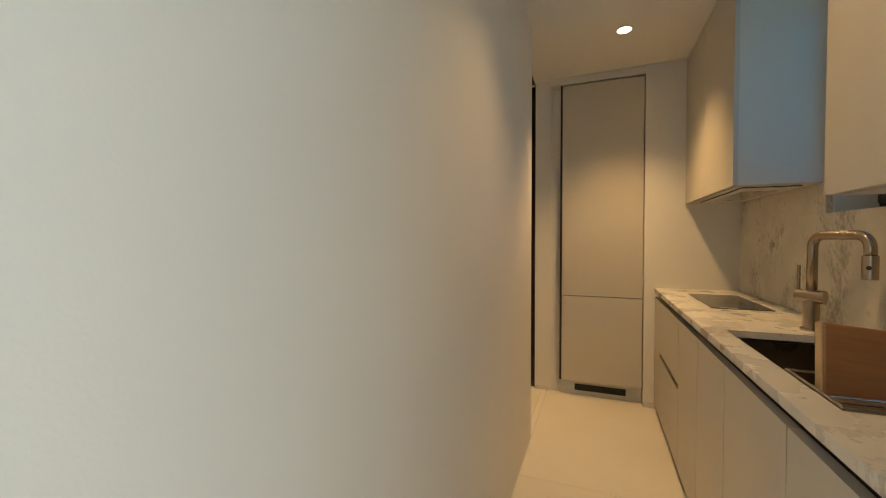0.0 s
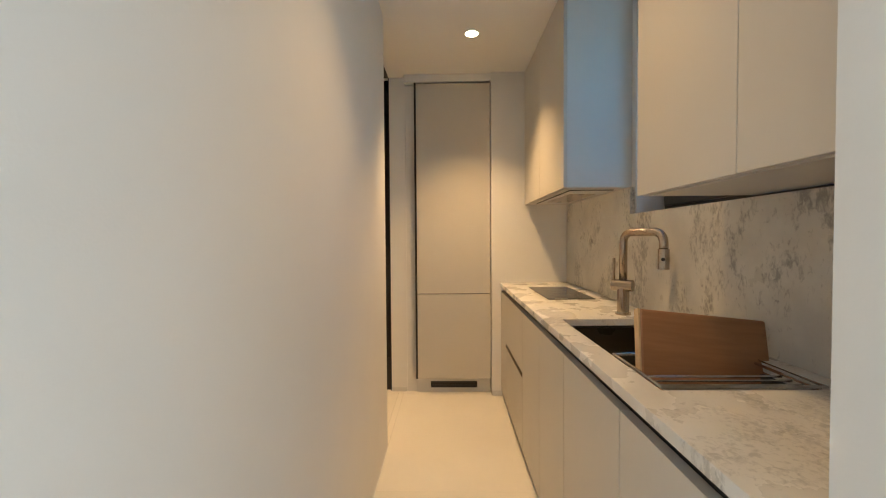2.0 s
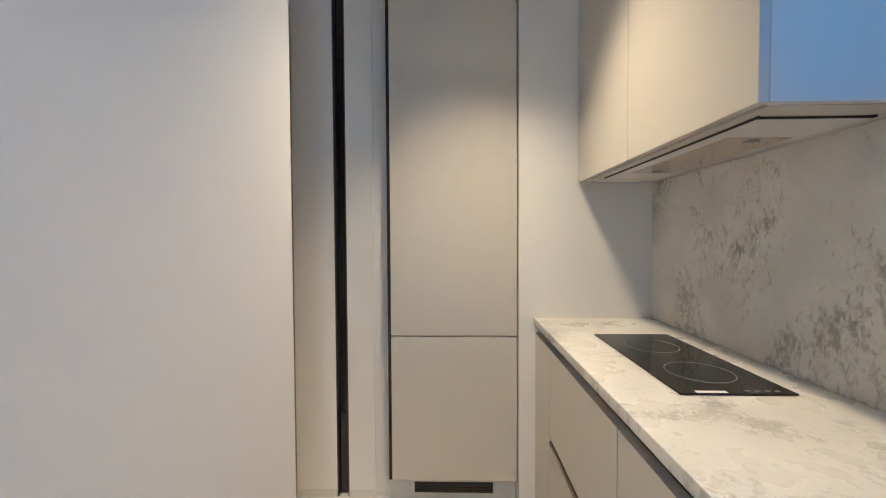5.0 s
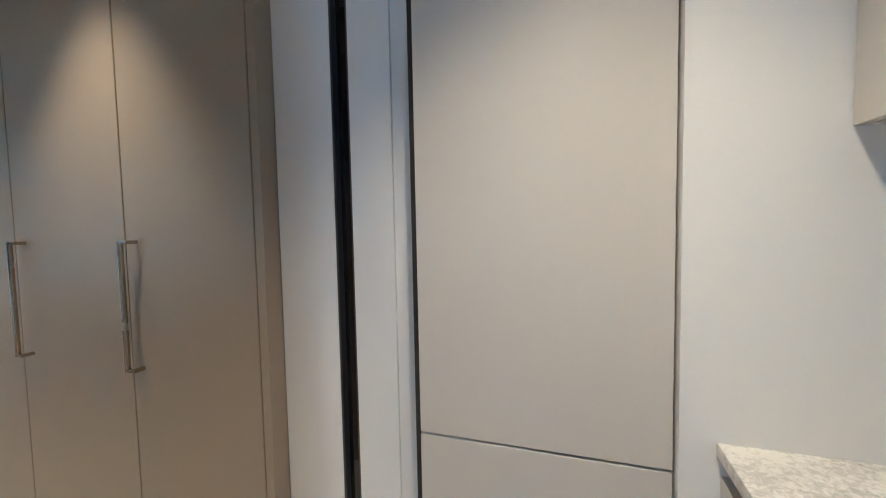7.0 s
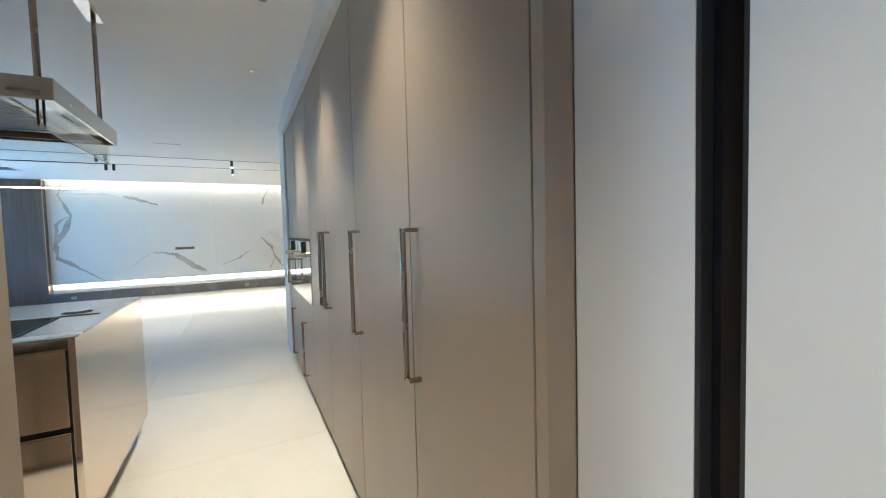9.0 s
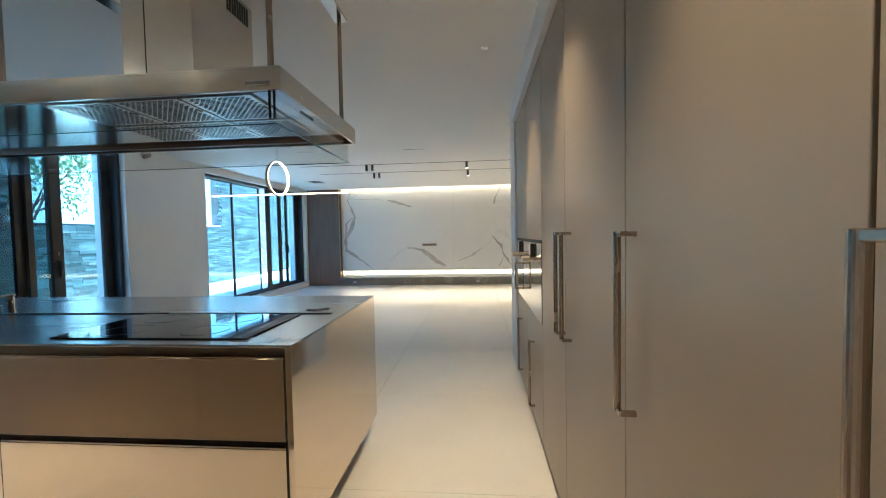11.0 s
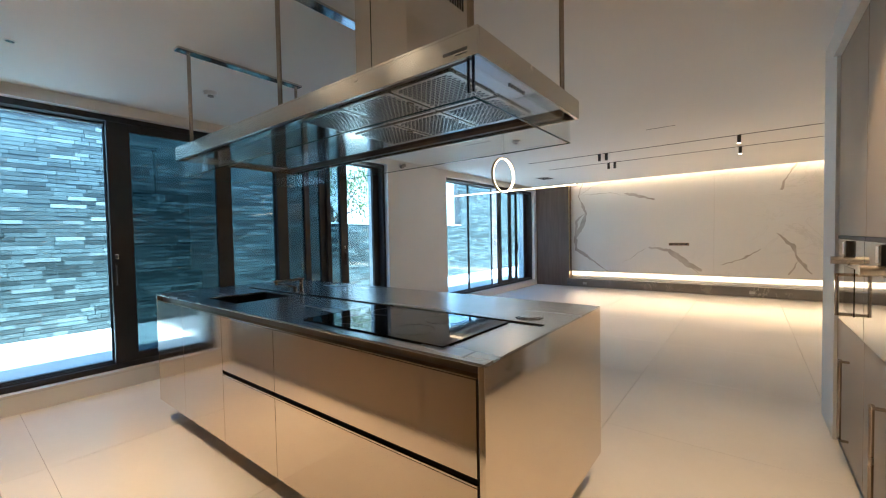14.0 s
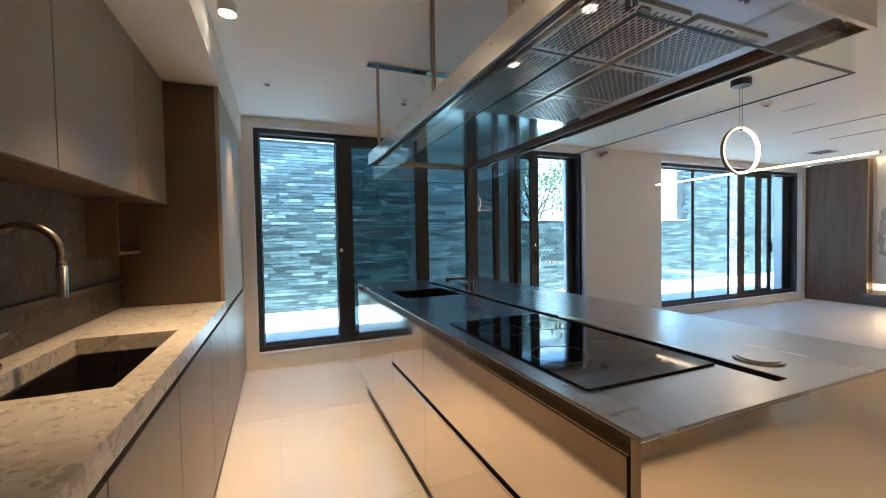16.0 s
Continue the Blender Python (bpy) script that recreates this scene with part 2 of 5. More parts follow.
CALACATTA = marble("polished_white_marble", (0.76, 0.75, 0.72), (0.50, 0.48, 0.45), 1.1, 0.012, 0.10, (0.72, 0.71, 0.68), (1, 0.7, 1), 0.5)
VEIN = mat("marble_vein", (0.34, 0.31, 0.275), (0.58, 0.55, 0.51), 0.14, scale=3.5, fine=30, bump=0.0)
BRECCIA = breccia("beige_breccia_stone", [(0.60, 0.56, 0.49), (0.50, 0.46, 0.40), (0.44, 0.395, 0.33), (0.68, 0.65, 0.59), (0.36, 0.32, 0.265), (0.50, 0.455, 0.385), (0.62, 0.58, 0.51)], 16.0, 0.32)
GREYSTONE = breccia("dark_breccia_stone", [(0.098, 0.082, 0.064), (0.085, 0.070, 0.054), (0.055, 0.045, 0.035), (0.128, 0.110, 0.088), (0.076, 0.064, 0.050), (0.110, 0.094, 0.074), (0.047, 0.039, 0.031)], 16.0, 0.55)
PLINTH = marble("dark_plinth_stone", (0.10, 0.095, 0.09), (0.35, 0.33, 0.31), 2.0, 0.02, 0.25, (0.13, 0.125, 0.12))
WOOD = mat("dark_oak_veneer", (0.17, 0.108, 0.072), (0.105, 0.066, 0.044), 0.5, scale=3.0, fine=26, bump=0.12, stretch=(7, 7, 0.5))
BOARD = mat("walnut_board", (0.37, 0.18, 0.085), (0.28, 0.13, 0.06), 0.45, scale=6, fine=40, bump=0.05, stretch=(0.8, 6, 9))
BOARDEDGE = mat("pale_board_edge", (0.62, 0.44, 0.25), (0.54, 0.37, 0.20), 0.5, scale=6, fine=50, bump=0.05, stretch=(1, 6, 6))
BRICK = mat("glazed_grey_brick", (0.085, 0.11, 0.11), (0.05, 0.068, 0.068), 0.32, scale=9, fine=60, bump=0.25, piece=0.55, gloss_var=0.15)
BRICKS = mat("glazed_grey_brick_far", (0.085, 0.11, 0.11), (0.05, 0.068, 0.068), 0.32, scale=9, fine=60, bump=0.25, island=0.55, gloss_var=0.15)
# reflections on glossy bricks, painted as a paler base colour
GLINTBRICK = mat("glazed_brick_with_painted_glint", (0.23, 0.27, 0.265), (0.16, 0.195, 0.19), 0.25, scale=9, fine=60, bump=0.2, piece=0.35, gloss_var=0.12)
MORTAR = mat("grey_mortar", (0.13, 0.135, 0.135), (0.09, 0.095, 0.095), 0.9, scale=8, fine=90, bump=0.4)
PAVING = mat("pale_court_paving", (0.62, 0.62, 0.60), (0.54, 0.54, 0.52), 0.7, scale=2, fine=70, bump=0.1, piece=0.05)
RENDERED = mat("pale_render", (0.72, 0.73, 0.73), (0.64, 0.65, 0.65), 0.8, scale=1.5, fine=60, bump=0.2)
LEAF = mat("green_leaves", (0.07, 0.11, 0.03), (0.11, 0.14, 0.035), 0.5, scale=4, fine=30, bump=0.0, island=0.5)
REDLEAF = mat("red_leaves", (0.30, 0.03, 0.04), (0.22, 0.03, 0.03), 0.5, scale=4, fine=30, bump=0.0, island=0.4)
BARK = mat("bark", (0.10, 0.08, 0.06), (0.07, 0.055, 0.04), 0.9, scale=10, fine=80, bump=0.5)
BRASS = mat("brass_edge", (0.55, 0.39, 0.20), rough=0.3, metal=1.0)
PLASTIC = mat("white_plastic", (0.75, 0.75, 0.74), rough=0.4, bump=0.0)
GREYPLASTIC = mat("grey_plastic", (0.25, 0.25, 0.25), rough=0.4, bump=0.0)
RUBBER = mat("black_rubber", (0.015, 0.015, 0.015), rough=0.7)
CLEAR = glass("clear_window_glass", (0.70, 0.83, 0.85))
TINT = glass("tinted_window_glass", (0.30, 0.41, 0.44))
DARKTINT = glass("dark_tinted_window_glass", (0.19, 0.27, 0.29))
BLUETINT = glass("blue_tinted_window_glass", (0.22, 0.40, 0.50))
SKIRT = glass("hood_glass", (0.965, 0.98, 0.975))
GLASSEDGE = mat("glass_cut_edge", (0.06, 0.10, 0.095), rough=0.12, bump=0.0, gloss_var=0.02)
LEDLOW = glow("ledge_led_strip", (1.0, 0.66, 0.34), 0.8)
LED = glow("led_strip", (1.0, 0.66, 0.34), 2.7)
LEDRING = glow("pendant_led", (1.0, 0.68, 0.36), 1.6)
LAMPGLOW = glow("downlight_lens", (1.0, 0.76, 0.46), 3.0)
LAMPOFF = mat("downlight_reflector", (0.30, 0.28, 0.25), rough=0.2, metal=1.0)

# ---- shapes ----


def bx(x0, x1, y0, y1, z0, z1, bev=0.0):
    bm = bmesh.new()
    bmesh.ops.create_cube(bm, size=1)
    for v in bm.verts:
        v.co = Vector((x0 if v.co.x < 0 else x1, y0 if v.co.y < 0 else y1, z0 if v.co.z < 0 else z1))
    if bev:
        bmesh.ops.bevel(bm, geom=bm.edges[:], offset=bev, segments=2, affect="EDGES", profile=0.5)
    return bm


def joined(*bms):
    out = bmesh.new()
    for b in bms:
        me = bpy.data.meshes.new("t")
        b.to_mesh(me)
        b.free()
        out.from_mesh(me)
        bpy.data.meshes.remove(me)
    return out


def slab(x0, x1, y0, y1, z0, z1, holes):
    """One plate with rectangular cutouts (x0, x1, y0, y1)."""
    xs = sorted({x0, x1, *(v for h in holes for v in h[:2])})
    ys = sorted({y0, y1, *(v for h in holes for v in h[2:])})
    bm = bmesh.new()
    grid = {(x, y): bm.verts.new((x, y, z1)) for x in xs for y in ys}
    for a, b in zip(xs, xs[1:]):
        for c, d in zip(ys, ys[1:]):
            if not any(h[0] <= a and b <= h[1] and h[2] <= c and d <= h[3] for h in holes):
                bm.faces.new((grid[a, c], grid[b, c], grid[b, d], grid[a, d]))
    bmesh.ops.delete(bm, geom=[v for v in bm.verts if not v.link_faces], context="VERTS")
    down = bmesh.ops.extrude_face_region(bm, geom=bm.faces[:])
    bmesh.ops.translate(bm, verts=[v for v in down["geom"] if isinstance(v, bmesh.types.BMVert)], vec=(0, 0, z0 - z1))
    bmesh.ops.recalc_face_normals(bm, faces=bm.faces)
    sharp = [e for e in bm.edges if len(e.link_faces) == 2 and e.calc_face_angle(0) > 1]
    bmesh.ops.bevel(bm, geom=sharp, offset=min(0.0015, (z1 - z0) / 5), segments=2, affect="EDGES", profile=0.5)
    return bm


def rod(p, q, r, n=14, r2=None):
    bm = bmesh.new()
    p, q = Vector(p), Vector(q)
    bmesh.ops.create_cone(bm, cap_ends=True, segments=n, radius1=r, radius2=r if r2 is None else r2, depth=(q - p).length)
    bmesh.ops.transform(bm, matrix=Matrix.Translation((p + q) / 2) @ (q - p).to_track_quat("Z", "Y").to_matrix().to_4x4(), verts=bm.verts)
    return bm


def sweep(pts, r, n=12, closed=False):
    """A round tube along points."""
    bm, rings = bmesh.new(), []
    pts = [Vector(p) for p in pts]
    for i, p in enumerate(pts):
        a = pts[i - 1] if i or closed else p
        b = pts[(i + 1) % len(pts)] if i < len(pts) - 1 or closed else p
        q = (b - a).to_track_quat("Z", "Y")
        rings.append((p, q))
    rows, last = [], None
    for p, q in rings:
        axis = q @ Vector((0, 0, 1))
        u = (last - axis * last.dot(axis)).normalized() if last else q @ Vector((1, 0, 0))
        last = u
        w = axis.cross(u)
        rows.append([bm.verts.new(p + r * (u * math.cos(k * 2 * math.pi / n) + w * math.sin(k * 2 * math.pi / n))) for k in range(n)])
    for i in range(len(rows) if closed else len(rows) - 1):
        a, b = rows[i], rows[(i + 1) % len(rows)]
        for k in range(n):
            bm.faces.new((a[k], a[(k + 1) % n], b[(k + 1) % n], b[k]))
    if not closed:
        bm.faces.new(rows[0][::-1])
        bm.faces.new(rows[-1])
    return bm


def bend(a, corner, b, r, n=8):
    """Points round a corner of radius r between two straight runs."""
    a, corner, b = Vector(a), Vector(corner), Vector(b)
    s, e = corner + (a - corner).normalized() * r, corner + (b - corner).normalized() * r
    return [(1 - t) ** 2 * s + 2 * t * (1 - t) * corner + t * t * e for t in (k / n for k in range(n + 1))]


def mesh(name, bm, material, smooth=False):
    me = bpy.data.meshes.new(name)
    bm.to_mesh(me)
    bm.free()
    me.materials.append(material)
    if smooth:
        me.polygons.foreach_set("use_smooth", [True] * len(me.polygons))
    return me


def part(name, bm, material, parent=None, label="", smooth=False):
    ob = new(name, mesh(name, bm, material, smooth))
    if parent:
        ob.parent = parent
        ob.matrix_parent_inverse = Matrix.Translation(parent.location).inverted()
    if label:
        ob["label"] = label
    return ob


def structure(name, bm, material, label, category):
    return tagged(part(name, bm, material), label, category, kind="structure")


def thing(name, at, label, category, group=""):
    ob = new(name)
    ob.location = at
    ob.empty_display_size = 0.1
    return tagged(ob, label, category, group)


# ---- the setting ----
WIN = -0.80          # inner face of the window wall
floor = structure("floor", joined(bx(-10.2, 0.69, WIN, 7.0, -0.12, 0.014), bx(0.69, 2.3, -3.0, 4.5, -0.12, 0.014)), GROUT,
                  "pale beige large porcelain tile floor with fine joints", "floor")
structure("ceiling", joined(bx(-9.78, 0.45, WIN, 7.0, CEIL, CEIL + 0.1), bx(0.45, 2.3, -3.0, 4.5, CEIL, CEIL + 0.1), bx(-10.2, -9.78, WIN, 7.0, CEIL + 0.14, CEIL + 0.22),
                             bx(-9.80, -9.78, WIN, 7.0, CEIL + 0.1, CEIL + 0.14)), CEILING, "smooth white plaster ceiling", "ceiling")
structure("wall_partition", bx(0.305, 0.69, -3.0, 3.19, 0, CEIL), PAINT, "plain white painted partition wall between the two kitchens", "wall")
structure("wall_hall", joined(bx(1.46, 1.985, 0.50, 1.34, 0, CEIL), bx(1.46, 1.985, -3.0, -0.80, 0, CEIL), bx(1.46, 1.985, -0.80, 0.50, 2.3, CEIL), bx(1.46, 1.985, -0.80, 0.50, 0, 0.2)), PAINT, "plain white painted wall beside the corridor worktop", "wall")
structure("wall_hall_end", bx(0.69, 1.46, -3.2, -3.0, 0, CEIL), PAINT, "plain white wall closing the hall", "wall")
# east wall, with the corridor window
WY0, WY1, WZ0, WZ1 = 1.55, 2.875, 1.362, 2.44
structure("wall_east", joined(bx(1.985, 2.285, -3.0, WY0, 0, CEIL), bx(1.985, 2.285, WY1, 4.5, 0, CEIL), bx(1.985, 2.285, WY0, WY1, 0, WZ0), bx(1.985, 2.285, WY0, WY1, WZ1, CEIL)),
          PAINT, "white painted wall with a window above the worktop", "wall")
structure("wall_end", bx(1.384, 1.985, 3.965, 4.5, 0, CEIL), PAINT, "white painted end wall beside the fridge", "wall")
structure("wall_post", bx(0.338, 0.533, 4.05, 4.5, 0, CEIL), PAINT, "white painted post beside the sliding door slot", "wall")
structure("wall_post", joined(bx(0.591, 0.717, 4.05, 4.5, 0, CEIL), bx(0.717, 0.789, 4.06, 4.5, 0, CEIL)), PAINT, "white painted post beside the fridge", "wall")
structure("wall_back", joined(bx(0.533, 0.591, 4.40, 4.5, 0, CEIL), bx(0.789, 1.384, 4.45, 4.5, 0, CEIL)), PAINT, "wall behind the fridge and door slot", "wall")
structure("baseboard", joined(bx(1.386, 1.50, 3.959, 3.965, 0, 0.06), bx(0.591, 0.715, 4.045, 4.05, 0, 0.055), bx(0.35, 0.533, 4.045, 4.05, 0, 0.055), bx(0.69, 0.694, -3.0, 3.19, 0, 0.026)), SIDE,
          "low white skirting along the walls", "skirting")
# window wall
W1X0, W1X1, W2X0, W2X1 = -4.475, -0.360, -9.67, -5.955
structure("wall_window", joined(bx(W1X1, 0.69, WIN - 0.45, WIN, 0, CEIL), bx(W2X1, W1X0, WIN - 0.45, WIN, 0, CEIL), bx(-10.2, W2X0, WIN - 0.45, WIN, 0, CEIL),
                                 bx(W1X0, W1X1, WIN - 0.45, WIN, 2.42, CEIL), bx(W1X0, W1X1, WIN - 0.45, WIN, 0, 0.175),
                                 bx(W2X0, W2X1, WIN - 0.45, WIN, 2.395, CEIL), bx(W2X0, W2X1, WIN - 0.45, WIN, 0, 0.15)), PAINT, "white wall with two wide glazed openings", "wall")
structure("wall_living", bx(-10.2, -9.975, WIN, 7.0, 0, CEIL + 0.2), PAINT, "wall behind the marble cladding", "wall")
structure("wall_living_end", bx(-10.2, -3.70, 7.0, 7.2, 0, CEIL + 0.2), PAINT, "plain white wall closing the living room", "wall")
structure("wall_north", joined(bx(-3.98, 0.345, 4.62, 4.8, 0, CEIL), bx(-3.98, -3.52, 3.97, 4.62, 0, CEIL), bx(-3.98, -3.70, 4.8, 7.0, 0, CEIL)), PAINT,
          "white wall end beside the tall cupboards", "wall")
structure("bulkhead", bx(-3.52, 0.337, 3.955, 4.62, 2.325, CEIL), PAINT, "white plaster bulkhead above the tall cupboards", "bulkhead")
structure("bulkhead", bx(-0.262, 0.305, WIN, 3.036, 2.272, CEIL), PAINT, "white plaster bulkhead above the kitchen wall units", "bulkhead")
structure("court_ground", bx(-60, 60, -60, WIN - 0.45, -0.1, 0.09), PAVING, "pale paved courtyard ground", "ground")
structure("ground", bx(2.3, 60, WIN - 0.45, 60, -0.3, -0.12), MORTAR, "grey paved ground beside the house", "ground")

# ---- windows ----


def frame_bars(x0, x1, z0, z1, y0, y1, w):
    return joined(bx(x0, x1, y0, y1, z0, z0 + w, 0.003), bx(x0, x1, y0, y1, z1 - w, z1, 0.003), bx(x0, x0 + w, y0, y1, z0 + w, z1 - w, 0.003), bx(x1 - w, x1, y0, y1, z0 + w, z1 - w, 0.003))


def sliding_window(name, x0, x1, z0, z1, leaves, label):
    win = tagged(new(name), label, "window", kind="structure")
    win.location = ((x0 + x1) / 2, WIN - 0.15, z0)
    part("window_frame", frame_bars(x0, x1, z0, z1, WIN - 0.22, WIN - 0.07, 0.05), BLACK, win, "black aluminium outer frame")
    part("window_sill", bx(x0, x1, WIN - 0.07, WIN + 0.006, z0 - 0.02, z0 + 0.004, 0.002), SIDE, win, "white sill")
    part("track", joined(*(bx(x0 + 0.05, x1 - 0.05, y - 0.004, y + 0.004, z0 + 0.05, z0 + 0.062) for y in (WIN - 0.10, WIN - 0.14, WIN - 0.19))), BLACK, win)
    for a, b, y, wl, wr, rail, material, handle in leaves:
        lo, hi, deep = z0 + 0.045, z1 - 0.045, 0.022 if x1 > -1 else 0.011
        leaf = part("sash", joined(bx(a, a + wl, y - deep, y + deep, lo, hi, 0.003), bx(b - wr, b, y - deep, y + deep, lo, hi, 0.003),
                                   bx(a + wl, b - wr, y - deep, y + deep, lo, lo + rail, 0.003), bx(a + wl, b - wr, y - deep, y + deep, hi - rail, hi, 0.003)), BLACK, win, "black aluminium sash")
        pane = part("pane", bx(a + wl - 0.004, b - wr + 0.004, y - 0.004, y + 0.004, lo + rail - 0.004, hi - rail + 0.004), material, leaf)
        part("gasket", joined(bx(a + wl, a + wl + 0.004, y + 0.004, y + 0.010, lo + rail, hi - rail), bx(b - wr - 0.004, b - wr, y + 0.004, y + 0.010, lo + rail, hi - rail)), RUBBER, leaf, "black rubber gasket")
        pane.visible_shadow = False
        if handle is not None:
            part("handle", joined(bx(handle - 0.012, handle + 0.012, y + deep, y + 0.03, 0.92, 1.12, 0.003), bx(handle - 0.008, handle + 0.008, y + 0.03, y + 0.055, 0.93, 1.10, 0.005)), BLACK, leaf, "black pull handle")
            part("latch_plate", bx(handle - 0.012, handle + 0.012, y + deep, y + 0.028, 1.16, 1.20, 0.002), POLISHED, leaf)
    return win


sliding_window("window_1", W1X0, W1X1, 0.175, 2.42, [
    (-1.300, -0.402, WIN - 0.19, 0.145, 0.012, 0.022, CLEAR, None),
    (-2.200, -1.155, WIN - 0.10, 0.152, 0.165, 0.075, DARKTINT, -1.19),
    (-2.830, -2.100, WIN - 0.14, 0.117, 0.115, 0.075, TINT, None),
    (-3.160, -2.720, WIN - 0.10, 0.070, 0.135, 0.075, DARKTINT, None),
    (-3.480, -3.100, WIN - 0.14, 0.140, 0.060, 0.075, DARKTINT, None),
    (-3.760, -3.420, WIN - 0.10, 0.115, 0.060, 0.075, TINT, -3.70),
    (-4.430, -3.700, WIN - 0.19, 0.110, 0.070, 0.022, CLEAR, None)], "wide black aluminium sliding window with dark glass leaves")
sliding_window("window_2", W2X0, W2X1, 0.15, 2.395, [
    (-6.920, -6.000, WIN - 0.19, 0.020, 0.030, 0.022, CLEAR, None),
    (-7.860, -6.922, WIN - 0.19, 0.035, 0.020, 0.022, CLEAR, None),
    (-8.600, -7.950, WIN - 0.10, 0.150, 0.165, 0.075, CLEAR, None),
    (-8.980, -8.540, WIN - 0.145, 0.100, 0.060, 0.075, CLEAR, -8.94),
    (-9.620, -8.960, WIN - 0.19, 0.180, 0.030, 0.022, CLEAR, None)], "wide black aluminium sliding window, partly slid open")

east = tagged(new("window_3"), "black aluminium window with a lever handle above the worktop", "window", kind="structure")
east.location = (2.05, 2.2, WZ0)
part("window_frame", joined(bx(2.115, 2.18, WY0, WY1, WZ0, WZ0 + 0.05), bx(2.115, 2.18, WY0, WY1, WZ1 - 0.05, WZ1), bx(2.115, 2.18, WY1 - 0.05, WY1, WZ0 + 0.05, WZ1 - 0.05), bx(2.115, 2.18, WY0, WY0 + 0.05, WZ0 + 0.05, WZ1 - 0.05)), BLACK, east, "black outer frame")
sash = part("sash", joined(bx(2.095, 2.16, WY0 + 0.03, WY1 - 0.03, WZ0 + 0.03, WZ0 + 0.11, 0.004), bx(2.095, 2.16, WY0 + 0.03, WY1 - 0.03, WZ1 - 0.11, WZ1 - 0.03, 0.004),
                           bx(2.095, 2.16, WY1 - 0.125, WY1 - 0.03, WZ0 + 0.11, WZ1 - 0.11, 0.004), bx(2.095, 2.16, WY0 + 0.03, WY0 + 0.125, WZ0 + 0.11, WZ1 - 0.11, 0.004)), BLACK, east, "black casement sash")
part("pane", bx(2.126, 2.134, WY0 + 0.12, WY1 - 0.12, WZ0 + 0.105, WZ1 - 0.105), BLUETINT, sash)
lever = part("handle", joined(bx(2.082, 2.096, 2.817, 2.842, 1.635, 1.695, 0.003), rod((2.09, 2.829, 1.666), (2.05, 2.829, 1.666), 0.009), sweep([(2.05, 2.829, 1.676), (2.05, 2.831, 1.65), (2.05, 2.832, 1.54)], 0.0095)), BLACK, sash, "black lever handle")
for z, half in ((1.712, 0.018), (1.585, 0.036)):
    part("cover_cap", bx(2.088, 2.096, 2.818, 2.841, z - half, z + half, 0.002), PLASTIC, sash, "white cover cap")
part("reveal_strip", bx(1.975, 2.115, WY1 - 0.004, WY1, WZ0, WZ1), SIDE, east)

# ---- corridor: worktop run ----
CX, CB = 1.456, 1.985       # front of the doors, face of the splashback
units = [(1.345, 1.845), (1.848, 2.300), (2.303, 2.675), (2.678, 3.080), (3.083, 3.963)]
for a, b in units:
    u = thing("base_cabinet", (1.7, (a + b) / 2, 0), "handleless pale greige base cabinet under the marble worktop" if b < 3.5 else "pale greige drawer cabinet with a slim metal grip rail", "cabinet", "corridor base cabinets")
    part("body", bx(1.49, CB - 0.003, a, b, 0.07, 0.70), LACQUER, u)
    part("grip_channel", bx(1.485, 1.50, a, b, 0.70, 0.868), GAP, u, "dark recessed grip channel")
    part("toe_kick", bx(1.515, 1.53, a, b, 0.0, 0.07), GAP, u, "dark recessed toe kick")
    if b < 3.5:
        part("door", bx(CX, 1.482, a + 0.001, b - 0.001, 0.06, 0.835, 0.0015), LACQUER, u)
    else:
        part("drawer_front", bx(CX, 1.482, a + 0.001, b - 0.268, 0.06, 0.474, 0.0015), LACQUER, u)
        part("drawer_front", bx(CX, 1.482, a + 0.001, b - 0.268, 0.497, 0.835, 0.0015), LACQUER, u)
        part("filler_panel", bx(CX, 1.482, b - 0.266, b - 0.001, 0.06, 0.835, 0.0015), LACQUER, u)
        part("grip_rail", bx(CX - 0.004, 1.485, a + 0.004, b - 0.272, 0.474, 0.488, 0.002), NICKEL, u, "slim bronze metal grip rail")
        part("rail_gap", bx(1.474, 1.484, a + 0.002, b - 0.27, 0.486, 0.497), GAP, u)
SX0, SX1, SY0, SY1 = 1.53, 1.912, 1.80, 2.575
top = tagged(part("worktop", slab(1.450, CB - 0.002, 1.342, 3.964, 0.872, 0.90, [(SX0, SX1, SY0, SY1)]), STONE),
             "white worktop stone with grey veins and a sink cutout", "worktop")
tagged(part("splashback", joined(bx(1.962, CB - 0.001, 1.342, 3.964, 0.901, 1.36, 0.001), bx(1.962, CB - 0.001, WY1 + 0.03, 3.964, 1.36, 1.494, 0.001)), SPLASH), "grey veined stone splashback behind the corridor worktop", "splashback")


